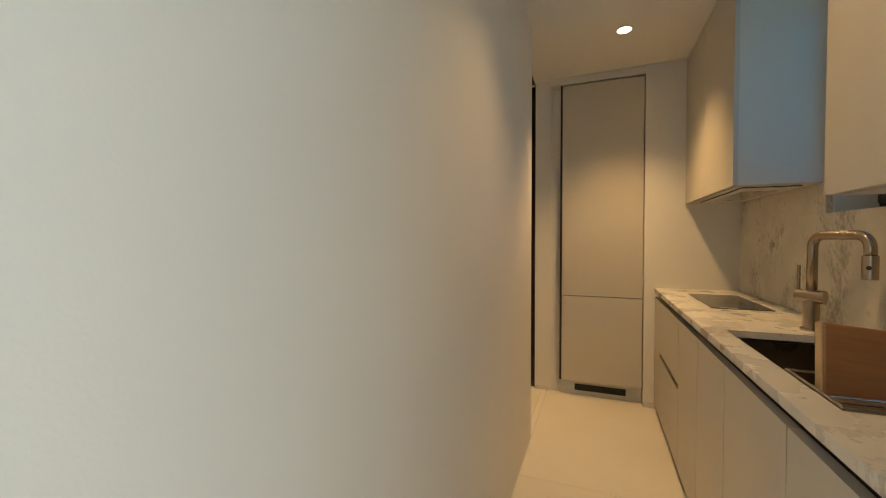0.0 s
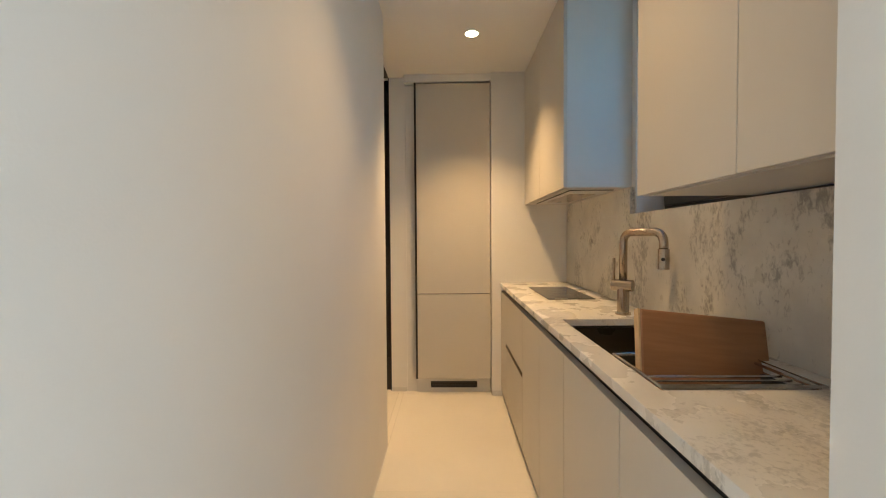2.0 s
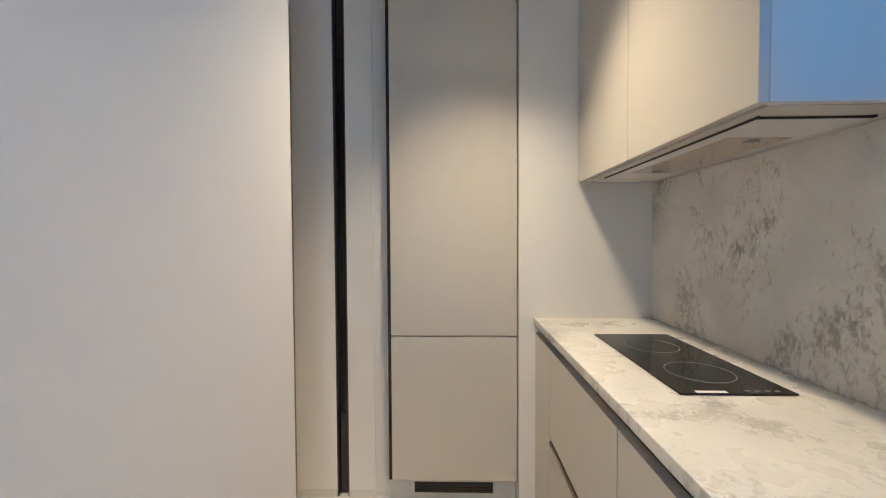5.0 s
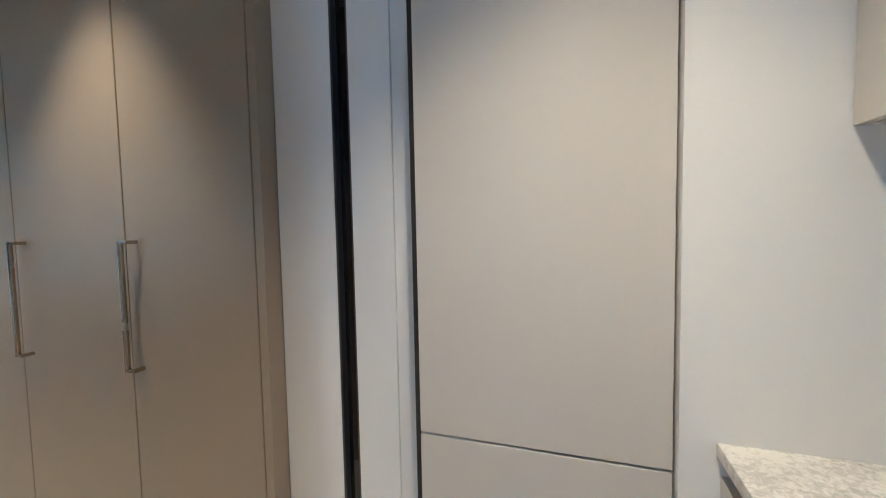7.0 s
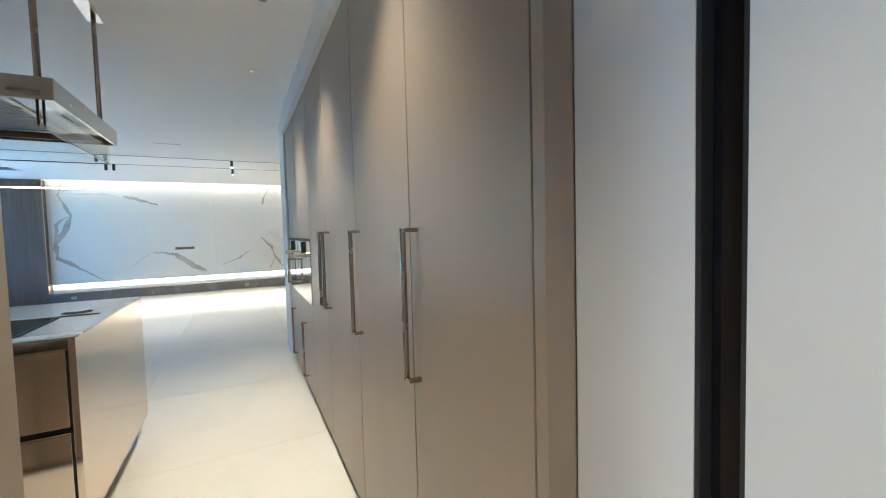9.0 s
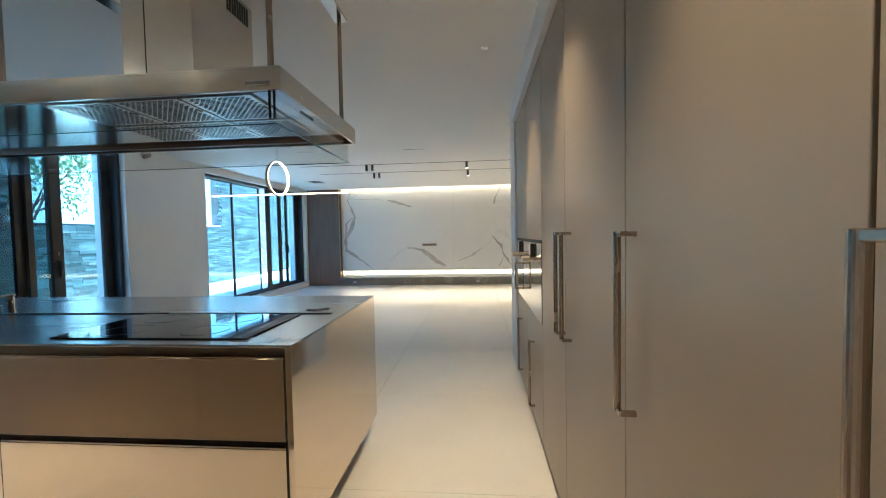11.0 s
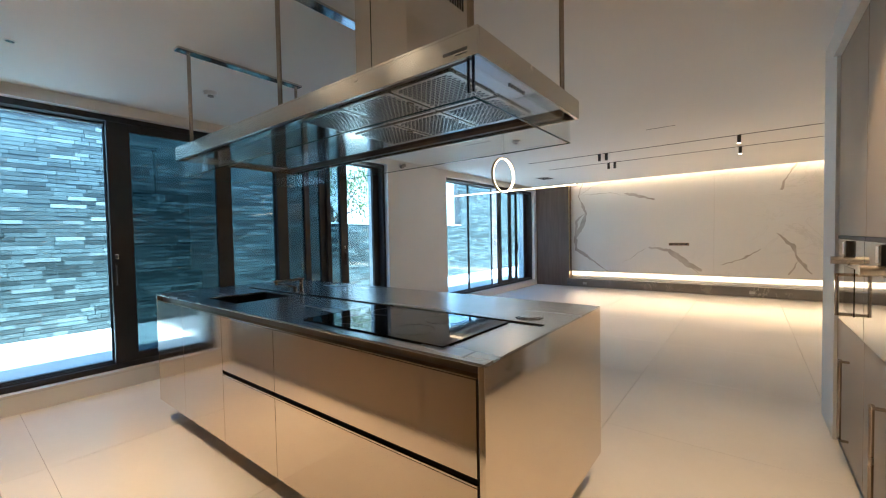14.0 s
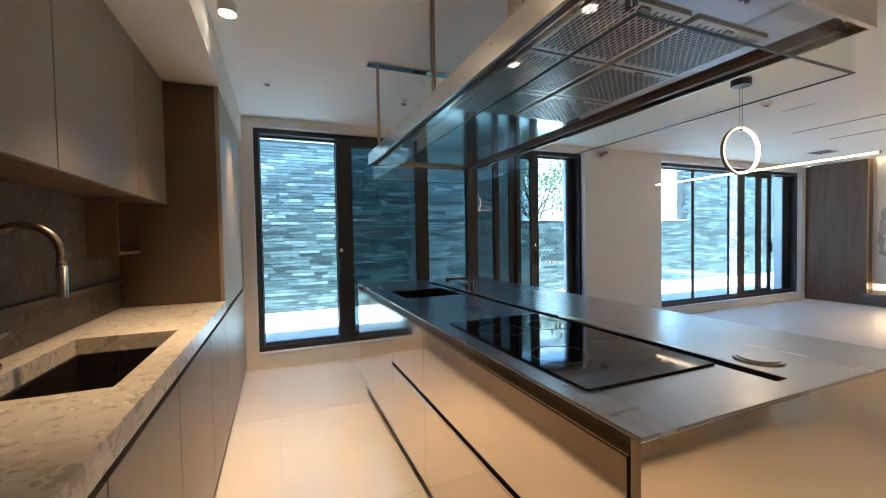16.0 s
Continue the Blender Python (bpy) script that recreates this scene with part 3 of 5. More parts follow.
def basin(name, x0, x1, y0, y1, z, depth, label, material=SINK):
    s = thing(name, ((x0 + x1) / 2, (y0 + y1) / 2, z - depth), label, "sink")
    e = 0.012
    bm = bmesh.new()
    rings = [[bm.verts.new((x, y, h)) for x, y in ((x0 - g, y0 - g), (x1 + g, y0 - g), (x1 + g, y1 + g), (x0 - g, y1 + g))]
             for g, h in ((0.0, z - depth), (0.0, z - 0.001), (e, z - 0.001), (e, z - depth - e))]
    for p, q in zip(rings, rings[1:]):
        for k in range(4):
            bm.faces.new((p[k], p[(k + 1) % 4], q[(k + 1) % 4], q[k]))
    bm.faces.new(rings[0])
    bm.faces.new(rings[3][::-1])
    bmesh.ops.recalc_face_normals(bm, faces=bm.faces)
    corners = [k for k in bm.edges if all(v in rings[0] or v in rings[1] for v in k.verts) and not all(v in rings[1] for v in k.verts)]
    bmesh.ops.bevel(bm, geom=corners, offset=0.012, segments=3, affect="EDGES", profile=0.5)
    part("bowl", bm, material, s)
    cx, cy = (x0 + x1) / 2, (y0 + y1) / 2
    drain = part("drain", rod((cx, cy, z - depth), (cx, cy, z - depth + 0.004), 0.045, 24), NICKEL, s)
    part("strainer", rod((cx, cy, z - depth + 0.004), (cx, cy, z - depth + 0.007), 0.03, 24), GAP, drain)
    return s


basin("sink", SX0 + 0.012, SX1 - 0.012, SY0 + 0.012, SY1 - 0.012, 0.868, 0.20, "dark bronze undermount sink under the marble worktop")
rk = thing("sink_rack", (1.72, 1.94, 0.88), "steel wire rack laid across the sink", "rack")
part("frame", sweep([(1.535, 2.07, 0.902), (1.535, 1.812, 0.902), (1.905, 1.812, 0.902), (1.905, 2.07, 0.902), (1.535, 2.07, 0.902)], 0.004, 8), POLISHED, rk)
for x in (1.548, 1.895):
    part("side_rail", rod((x, 2.07, 0.894), (x, 1.815, 0.894), 0.004, 8), POLISHED, rk)
for y in (1.83, 1.86, 1.89, 1.92):
    part("wire", rod((1.548, y, 0.888), (1.895, y, 0.888), 0.003, 8), POLISHED, rk)

fa = thing("kitchen_faucet", (1.83, 2.68, 0.90), "brushed warm nickel pull-out faucet with a square-bent spout", "faucet")
fx, fy = 1.83, 2.68
part("base_ring", rod((fx, fy, 0.90), (fx, fy, 0.908), 0.033, 28), NICKEL, fa, smooth=False)
part("column", rod((fx, fy, 0.906), (fx, fy, 1.03), 0.025, 28), NICKEL, fa)
part("valve_body", joined(rod((fx - 0.035, fy + 0.03, 1.03), (fx + 0.03, fy - 0.028, 1.03), 0.026, 28)), NICKEL, fa)
part("lever", rod((fx - 0.03, fy + 0.026, 1.05), (fx - 0.03, fy + 0.026, 1.15), 0.006), NICKEL, fa, "thin upright lever")
end = (1.905, 2.49)
spout = [(fx, fy, 1.03)] + bend((fx, fy, 1.03), (fx, fy, 1.264), (*end, 1.264), 0.05) + bend((fx, fy, 1.264), (*end, 1.264), (*end, 1.16), 0.05) + [(*end, 1.185)]
part("spout", sweep(spout, 0.017, 20), NICKEL, fa, smooth=True)
head = part("spray_head", rod((*end, 1.195), (*end, 1.115), 0.021, 24), NICKEL, fa)
part("button", rod((end[0] - 0.012, end[1] - 0.0185, 1.155), (end[0] - 0.0135, end[1] - 0.0215, 1.155), 0.007, 16), GAP, head)

hob = thing("domino_hob", (1.74, 3.37, 0.90), "black glass two-zone hob set flush in the worktop", "hob")
part("glass_plate", bx(1.605, 1.868, 3.105, 3.655, 0.9004, 0.905, 0.0015), HOB, hob)
part("sticker", bx(1.645, 1.715, 3.108, 3.121, 0.9052, 0.9056), PLASTIC, hob, "pale paper label strip")
part("touch_panel", joined(*(bx(1.76 + 0.022 * k, 1.772 + 0.022 * k, 3.118, 3.124, 0.9051, 0.9054) for k in range(4))), GREYPLASTIC, hob, "pale printed touch keys")
for y in (3.25, 3.50):
    part("zone_mark", sweep([(1.735 + 0.08 * math.cos(k * math.pi / 18), y + 0.08 * math.sin(k * math.pi / 18), 0.9052) for k in range(36)], 0.0008, 4, True), GREYPLASTIC, hob)

cb = thing("cutting_board", (1.76, 1.95, 0.72), "brown walnut cutting board with a pale edge leaning in the sink", "cutting board")
for nm, bm_, m_ in (("plank", bx(-0.19, 0.165, 0.0, 0.018, 0.0, 0.325, 0.006), BOARD), ("edge_strip", joined(bx(-0.191, 0.164, 0.017, 0.026, 0.0, 0.327, 0.004), bx(-0.196, -0.188, 0.001, 0.025, 0.0, 0.326, 0.003)), BOARDEDGE)):
    o = part(nm, bm_, m_)
    o.parent = cb
cb.rotation_euler = (radians(-17), radians(6), 0)
cb.location = (1.752, 1.945, 0.712)


def wall_unit(y0, y1, z0, seams, label, back=CB - 0.024):
    u = thing("wall_cabinet", (1.85, (y0 + y1) / 2, z0), label, "cabinet", "corridor wall cabinets")
    part("body", bx(1.669, back, y0 + 0.018, y1 - 0.018, z0 + 0.012, CEIL - 0.012), LACQUER, u)
    part("side_panel", bx(1.659, back, y0, y0 + 0.017, z0, CEIL - 0.01, 0.001), SIDE, u, "white side panel")
    part("side_panel", bx(1.659, back, y1 - 0.017, y1, z0, CEIL - 0.01, 0.001), SIDE, u)
    part("bottom_panel", bx(1.669, back, y0 + 0.017, y1 - 0.017, z0 - 0.002, z0 + 0.012), LACQUER, u)
    # strip in the toned-down steel, which paints the gap's shade
    part("shadow_gap", bx(1.6655, 1.669, y0 + 0.018, y1 - 0.018, z0 + 0.004, z0 + 0.012), SHADESTEEL, u)
    # near-black plate added so the door seams read as shaded
    part("seam_shade", bx(1.6595, 1.6685, y0 + 0.018, y1 - 0.018, z0 + 0.013, CEIL - 0.02), GAP, u)
    edges = [y0, *seams, y1]
    for a, b in zip(edges, edges[1:]):
        part("door", bx(1.640, 1.659, a + 0.0015, b - 0.0015, z0, CEIL - 0.012, 0.0015), LACQUER, u)
    return u


far = wall_unit(2.935, 3.963, 1.497, [3.47], "pale greige wall cabinet with a built-in extractor above the hob", 1.983)
part("extractor_plate", bx(1.70, 1.92, 3.02, 3.80, 1.489, 1.495, 0.001), SIDE, far, "flush white extractor plate")
part("extractor_slot", joined(bx(1.697, 1.6995, 3.01, 3.81, 1.490, 1.495), bx(1.9205, 1.923, 3.01, 3.81, 1.490, 1.495), bx(1.70, 1.92, 3.0165, 3.019, 1.490, 1.495)), GAP, far)
part("extractor_flap", bx(1.735, 1.885, 3.16, 3.66, 1.4865, 1.4888, 0.001), STEEL, far, "pale steel extractor flap")
for y in (3.175, 3.62):
    part("flap_latch", bx(1.80, 1.825, y, y + 0.025, 1.485, 1.4868, 0.0005), GREYPLASTIC, far)
wall_unit(1.343, 2.155, 1.370, [1.732], "pale greige two-door wall cabinet in front of the window", 1.983)

# ---- corridor end: fridge, pocket door ----
fr = thing("built_in_fridge", (1.09, 4.2, 0), "tall built-in fridge behind plain greige panels", "fridge")
part("upper_door", bx(0.807, 1.379, 3.99, 4.012, 0.813, 2.440, 0.0015), LACQUER, fr)
part("lower_door", bx(0.807, 1.379, 3.99, 4.012, 0.142, 0.807, 0.0015), LACQUER, fr)
part("carcass", bx(0.815, 1.378, 4.014, 4.44, 0.139, 2.45), GAP, fr, "dark cabinet carcass")
part("plinth", bx(0.791, 1.380, 4.04, 4.055, 0.0, 0.138, 0.001), SIDE, fr)
g = part("vent_grille", bx(0.905, 1.275, 4.037, 4.041, 0.055, 0.105), GAP, fr, "black ventilation slot in the plinth")
for z in (0.064, 0.078, 0.092):
    part("vent_bar", bx(0.91, 1.27, 4.034, 4.038, z, z + 0.004), BLACK, g)
part("side_slot", bx(0.791, 0.806, 4.0, 4.30, 0.138, 2.45), GAP, fr)
tagged(part("fridge_head", bx(0.717, 1.384, 3.985, 4.44, 2.452, CEIL - 0.001), PAINT), "narrow white strip above the fridge", "trim", kind="structure")
pd = tagged(new("door_1"), "dark pocket sliding door pushed back into its slot", "door", kind="structure")
pd.location = (0.56, 4.2, 0)
part("leaf", bx(0.540, 0.584, 4.075, 4.39, 0.022, 2.50, 0.003), HOB, pd, "glossy black door leaf edge")
part("slot_lining", joined(bx(0.533, 0.5395, 4.052, 4.39, 0, CEIL), bx(0.5845, 0.591, 4.052, 4.39, 0, CEIL)), BLACK, pd)
part("ceiling_track", joined(bx(0.535, 0.545, 3.19, 4.05, CEIL - 0.004, CEIL - 0.0005), bx(0.579, 0.589, 3.19, 4.05, CEIL - 0.004, CEIL - 0.0005), bx(0.545, 0.579, 3.19, 4.05, CEIL - 0.002, CEIL - 0.0004)), BLACK, pd, "black ceiling track")

# ---- main kitchen: tall cupboards ----
TY = 3.985


def bar_handle(x, z0, z1, parent, y=TY, way=1):
    """A round bar with a short flat arm at each end, which turns back to the door."""
    e = 0.028 * way
    lo, hi = min(x, x + e) - 0.006, max(x, x + e) + 0.006
    h = part("handle", joined(rod((x, y - 0.033, z0 + 0.001), (x, y - 0.033, z1 - 0.001), 0.0088, 20), bx(lo, hi, y - 0.039, y - 0.027, z1 - 0.012, z1, 0.002), bx(lo, hi, y - 0.039, y - 0.027, z0, z0 + 0.012, 0.002)), NICKEL, parent, "brushed bronze metal bar handle")
    for z in (z1 - 0.012, z0):
        part("mount", bx(x + e - 0.006, x + e + 0.006, y - 0.03, y, z, z + 0.012, 0.001), NICKEL, h)


doors = [(-0.236, 0.304, -0.212, 1), (-0.846, -0.239, -0.810, 1), (-1.520, -0.849, -1.443, 1), (-2.115, -1.523, -1.560, 1)]
for a, b, hx, way in doors:
    u = thing("tall_cupboard", ((a + b) / 2, 4.3, 0), "full-height taupe metallic cupboard with a long bar handle", "cupboard", "tall cupboards")
    part("body", bx(a + 0.001, b - 0.001, TY + 0.024, 4.615, 0.075, 2.322), TAUPE, u)
    d = part("door", bx(a + 0.0015, b - 0.0015, TY, TY + 0.022, 0.07, 2.318, 0.0015), TAUPE, u)
    bar_handle(hx, 0.878, 1.312, d, way=way)
    part("toe_kick", bx(a, b, TY + 0.045, TY + 0.06, 0.0, 0.07), GAP, u, "dark recessed toe kick")
tagged(part("side_filler", bx(0.3065, 0.3365, TY + 0.001, 4.049, 0.0, 2.322, 0.001), TAUPE), "taupe filler strip at the cupboards' end", "trim", kind="structure")
for k, (a, b) in enumerate(((-2.815, -2.118), (-3.515, -2.818))):
    u = thing("oven_cupboard", ((a + b) / 2, 4.3, 0), "tall taupe cupboard around a built-in mirror-glass oven", "cupboard", "oven cupboards")
    part("body", bx(a + 0.001, b - 0.001, TY + 0.03, 4.615, 0.075, 2.322), TAUPE, u)
    part("upper_door", bx(a + 0.0015, b - 0.0015, TY, TY + 0.022, 1.266, 2.318, 0.0015), TAUPE, u)
    d = part("lower_door", bx(a + 0.0015, b - 0.0015, TY, TY + 0.022, 0.07, 0.775, 0.0015), TAUPE, u)
    bar_handle(a + 0.34, 0.16, 0.60, d)
    part("toe_kick", bx(a, b, TY + 0.045, TY + 0.06, 0.0, 0.07), GAP, u, "dark recessed toe kick")
    o = thing("built_in_oven", ((a + b) / 2, 4.0, 0.78), "mirror-glass built-in oven with steel knobs" if k else "mirror-glass built-in steam oven with a bar handle", "oven", "built-in ovens")
    part("glass_front", bx(a + 0.002, b - 0.002, TY - 0.004, TY + 0.028, 0.782, 1.245, 0.002), OVENGLASS, o)
    part("top_gap", bx(a + 0.002, b - 0.002, TY - 0.002, TY + 0.02, 1.246, 1.265), GAP, o)
    q = (a + b) / 2
    plate = part("knob", bx(q - 0.024, q + 0.024, TY - 0.026, TY - 0.005, 1.158, 1.238, 0.003), HOODSTEEL, o, "upright steel control block")
    part("dial_face", bx(q - 0.019, q + 0.019, TY - 0.0275, TY - 0.0258, 1.168, 1.232, 0.001), PLASTIC, plate, "pale dial face")
    part("knob_cap", joined(rod((q, TY - 0.075, 1.136), (q, TY - 0.012, 1.136), 0.021, 24), rod((q, TY - 0.012, 1.136), (q, TY - 0.004, 1.136), 0.027, 24)), HOODSTEEL, plate, "round steel knob")
    # the block's side shadow, modelled as a near-black strip
    part("knob_side_shadow", bx(q + 0.0245, q + 0.0285, TY - 0.020, TY - 0.005, 1.156, 1.24, 0.001), GAP, plate, "black strip standing for the shadow beside the block")
    if k:
        part("window_panel", bx(a + 0.23, a + 0.49, TY - 0.0065, TY - 0.0042, 0.855, 1.10, 0.001), HOB, o, "black glass oven window")
        part("handle", joined(bx(a + 0.440, a + 0.462, TY - 0.070, TY - 0.058, 0.855, 1.075, 0.002), bx(a + 0.440, a + 0.462, TY - 0.058, TY - 0.004, 1.060, 1.075, 0.002), bx(a + 0.440, a + 0.462, TY - 0.058, TY - 0.004, 0.855, 0.870, 0.002)), STEEL, o, "flat steel bracket handle")
stop = thing("door_stop", (-2.62, 3.93, 0), "small dark metal floor door stop", "door stop")
part("foot", bx(-2.66, -2.58, 3.925, 3.945, 0.0, 0.006, 0.002), NICKEL, stop)
part("arm", rod((-2.64, 3.935, 0.006), (-2.59, 3.935, 0.016), 0.004, 8), NICKEL, stop)

# ---- main kitchen: island ----
IX0, IX1, IY0, IY1, IZ = -2.294, -1.168, 0.185, 2.957, 0.929
isl = thing("kitchen_island", (-1.73, 1.57, 0), "long brushed stainless steel kitchen island with drawers", "island")
part("toe_kick", bx(IX0 + 0.11, IX1 - 0.125, IY0 + 0.09, IY1 - 0.08, 0.0, 0.16), GAP, isl, "dark recessed base")
part("carcass", bx(IX0 + 0.024, IX1 - 0.03, IY0 + 0.02, IY1 - 0.026, 0.158, 0.70), STEEL, isl)
# plain steel channel, its shade painted by the darker tone
part("top_rail", bx(IX1 - 0.055, IX1 - 0.035, IY0 + 0.02, IY1 - 0.026, 0.70, 0.920), SHADESTEEL, isl, "steel grip channel with shade put into its colour")
part("top_rail", bx(IX0 + 0.024, IX0 + 0.04, IY0 + 0.02, IY1 - 0.026, 0.70, 0.921), GAP, isl)
part("end_panel", bx(IX0, IX1, IY1 - 0.022, IY1, 0.16, 0.9205, 0.001), STEEL, isl)
part("end_panel", bx(IX0, IX1, IY0, IY0 + 0.018, 0.16, 0.9205, 0.001), STEEL, isl)
part("back_panel", bx(IX0, IX0 + 0.02, IY0 + 0.018, IY1 - 0.022, 0.16, 0.9205), STEEL, isl)
seams = [IY0 + 0.019, 0.665, 1.230, 1.782, IY1 - 0.03]
for i, (a, b) in enumerate(zip(seams, seams[1:])):
    if i < 2:
        part("door", bx(IX1 - 0.022, IX1, a + 0.0015, b - 0.0015, 0.16, 0.878, 0.0012), STEEL, isl)
    else:
        part("drawer_front", bx(IX1 - 0.022, IX1, a + 0.0015, b - 0.0015, 0.578, 0.878, 0.0012), STEEL, isl)
        part("drawer_front", bx(IX1 - 0.022, IX1, a + 0.0015, b - 0.0015, 0.16, 0.548, 0.0012), STEEL, isl)
        part("grip_channel", bx(IX1 - 0.029, IX1 - 0.018, a, b, 0.546, 0.580), GAP, isl, "dark grip channel between drawers")
        part("grip_lip", bx(IX1 - 0.010, IX1 - 0.001, a + 0.002, b - 0.002, 0.5485, 0.556, 0.001), STEEL, isl)
part("lip", bx(IX1 - 0.034, IX1 - 0.003, IY0 + 0.02, IY1 - 0.03, 0.8785, 0.884, 0.001), STEEL, isl, "thin steel lip over the fronts")
part("corner_slot", bx(IX1 - 0.02, IX1 - 0.008, IY1 - 0.030, IY1 - 0.022, 0.16, 0.878), GAP, isl)
# the top, with openings for the sink and the rail channel
S0, S1, T0, T1 = -1.675, -1.285, 0.775, 1.165
R0, R1 = -1.748, -1.700
RY0, RY1 = 0.42, 2.895
t0, t1 = IZ - 0.009, IZ
part("tabletop", slab(IX0, IX1, IY0, IY1, t0, t1, [(R0, R1, RY0, RY1), (S0, S1, T0, T1)]), STEELTOP, isl, "brushed steel top with a long rail slot")
part("rail_slot", joined(bx(R0, R1, RY0, RY1, t0 - 0.03, t0 - 0.026), bx(R0 - 0.002, R0, RY0, RY1, t0 - 0.03, t0), bx(R1, R1 + 0.002, RY0, RY1, t0 - 0.03, t0)), SINK, isl, "dark recessed rail slot")
basin("sink", S0 + 0.002, S1 - 0.002, T0 + 0.002, T1 - 0.002, t0, 0.18, "dark square sink sunk in the steel island")
ck = thing("induction_hob", (-1.48, 2.35, IZ), "large black glass induction hob on the steel island", "hob")
part("glass_plate", bx(-1.690, -1.235, 1.935, 2.752, IZ + 0.0005, IZ + 0.006, 0.0015), HOB, ck)
for zx, zy in ((-1.36, 2.15), (-1.58, 2.15), (-1.36, 2.50), (-1.58, 2.50)):
    part("zone_mark", sweep([(zx + 0.09 * math.cos(k * math.pi / 18), zy + 0.09 * math.sin(k * math.pi / 18), IZ + 0.0062) for k in range(36)], 0.0008, 4, True), GREYPLASTIC, ck)
tagged(part("pop_up_socket", joined(rod((-1.852, 2.772, IZ), (-1.852, 2.772, IZ + 0.005), 0.062, 40), rod((-1.852, 2.772, IZ + 0.005), (-1.852, 2.772, IZ + 0.008), 0.052, 40)), STEELTOP), "round steel pop-up socket lid in the island top", "socket")
tagged(part("maker_plate", bx(-1.27, -1.19, 2.86, 2.868, IZ + 0.0003, IZ + 0.001), GREYPLASTIC), "faint engraved line on the steel top", "mark")
fb = thing("island_faucet", (-1.80, 1.03, IZ), "low bronze faucet with a straight flat spout", "faucet")
part("post", rod((-1.80, 1.03, IZ), (-1.80, 1.03, IZ + 0.095), 0.015, 22), NICKEL, fb)
part("post_ring", rod((-1.80, 1.03, IZ), (-1.80, 1.03, IZ + 0.006), 0.022, 24), NICKEL, fb)
part("spout", bx(-1.815, -1.600, 1.014, 1.046, IZ + 0.082, IZ + 0.097, 0.004), NICKEL, fb)
part("nozzle", rod((-1.615, 1.03, IZ + 0.066), (-1.615, 1.03, IZ + 0.083), 0.010, 16), NICKEL, fb)
kn = part("lever_base", rod((-1.80, 0.95, IZ), (-1.80, 0.95, IZ + 0.032), 0.016, 20), NICKEL, fb)
part("lever", rod((-1.80, 0.95, IZ + 0.032), (-1.745, 0.945, IZ + 0.040), 0.005, 10), NICKEL, kn)

# ---- hood over the island ----
HX0, HX1, HY0, HY1, HZ0, HZ1 = -2.040, -1.184, 0.615, 2.942, 1.830, 1.913
hood = thing("cooker_hood", (-1.62, 1.78, HZ0), "large brushed steel island hood with a glass skirt, hung on rods", "hood")
part("shell", joined(bx(HX0, HX1, HY0, HY1, HZ1 - 0.008, HZ1), bx(HX1 - 0.012, HX1, HY0, HY1, HZ0, HZ1 - 0.008, 0.001), bx(HX0, HX0 + 0.012, HY0, HY1, HZ0, HZ1 - 0.008, 0.001),
                     bx(HX0 + 0.012, HX1 - 0.012, HY0, HY0 + 0.012, HZ0, HZ1 - 0.008), bx(HX0 + 0.012, HX1 - 0.012, HY1 - 0.012, HY1, HZ0, HZ1 - 0.008)), HOODSTEEL, hood, "brushed steel shell")
part("inner_panel", bx(HX0 + 0.013, HX1 - 0.013, HY0 + 0.013, HY1 - 0.013, HZ0 + 0.022, HZ0 + 0.03), POLISHED, hood, "polished steel underside")
part("lip_frame", joined(bx(HX0 + 0.05, HX0 + 0.075, HY0 + 0.05, HY1 - 0.05, HZ0 + 0.004, HZ0 + 0.022), bx(HX1 - 0.045, HX1 - 0.03, HY0 + 0.05, HY1 - 0.05, HZ0 + 0.01, HZ0 + 0.022)), BROWN, hood)
gx0, gx1, gy0, gy1, gz = HX0 + 0.03, HX1 - 0.03, HY0 + 0.03, HY1 - 0.03, 1.722
for a in ((gx0, gx1, gy1 - 0.006, gy1), (gx0, gx1, gy0, gy0 + 0.006), (gx1 - 0.006, gx1, gy0 + 0.008, gy1 - 0.008), (gx0, gx0 + 0.006, gy0 + 0.008, gy1 - 0.008)):
    part("glass_skirt", bx(*a, gz, HZ0 + 0.02), SKIRT, hood, "clear glass smoke skirt").visible_shadow = False
for a in ((gx0, gx1, gy1 - 0.0065, gy1 + 0.0005), (gx0, gx1, gy0 - 0.0005, gy0 + 0.0065), (gx1 - 0.0065, gx1 + 0.0005, gy0 + 0.008, gy1 - 0.008), (gx0 - 0.0005, gx0 + 0.0065, gy0 + 0.008, gy1 - 0.008)):
    part("glass_edge", bx(*a, gz - 0.003, gz), GLASSEDGE, hood, "dark green cut edge of the glass")
part("glass_clip", joined(*(bx(gx1 - 0.012, gx1 - 0.006, y - 0.004, y + 0.004, gz + 0.02, HZ0 + 0.02) for y in (gy1 - 0.012, gy1 - 0.03))), GAP, hood)
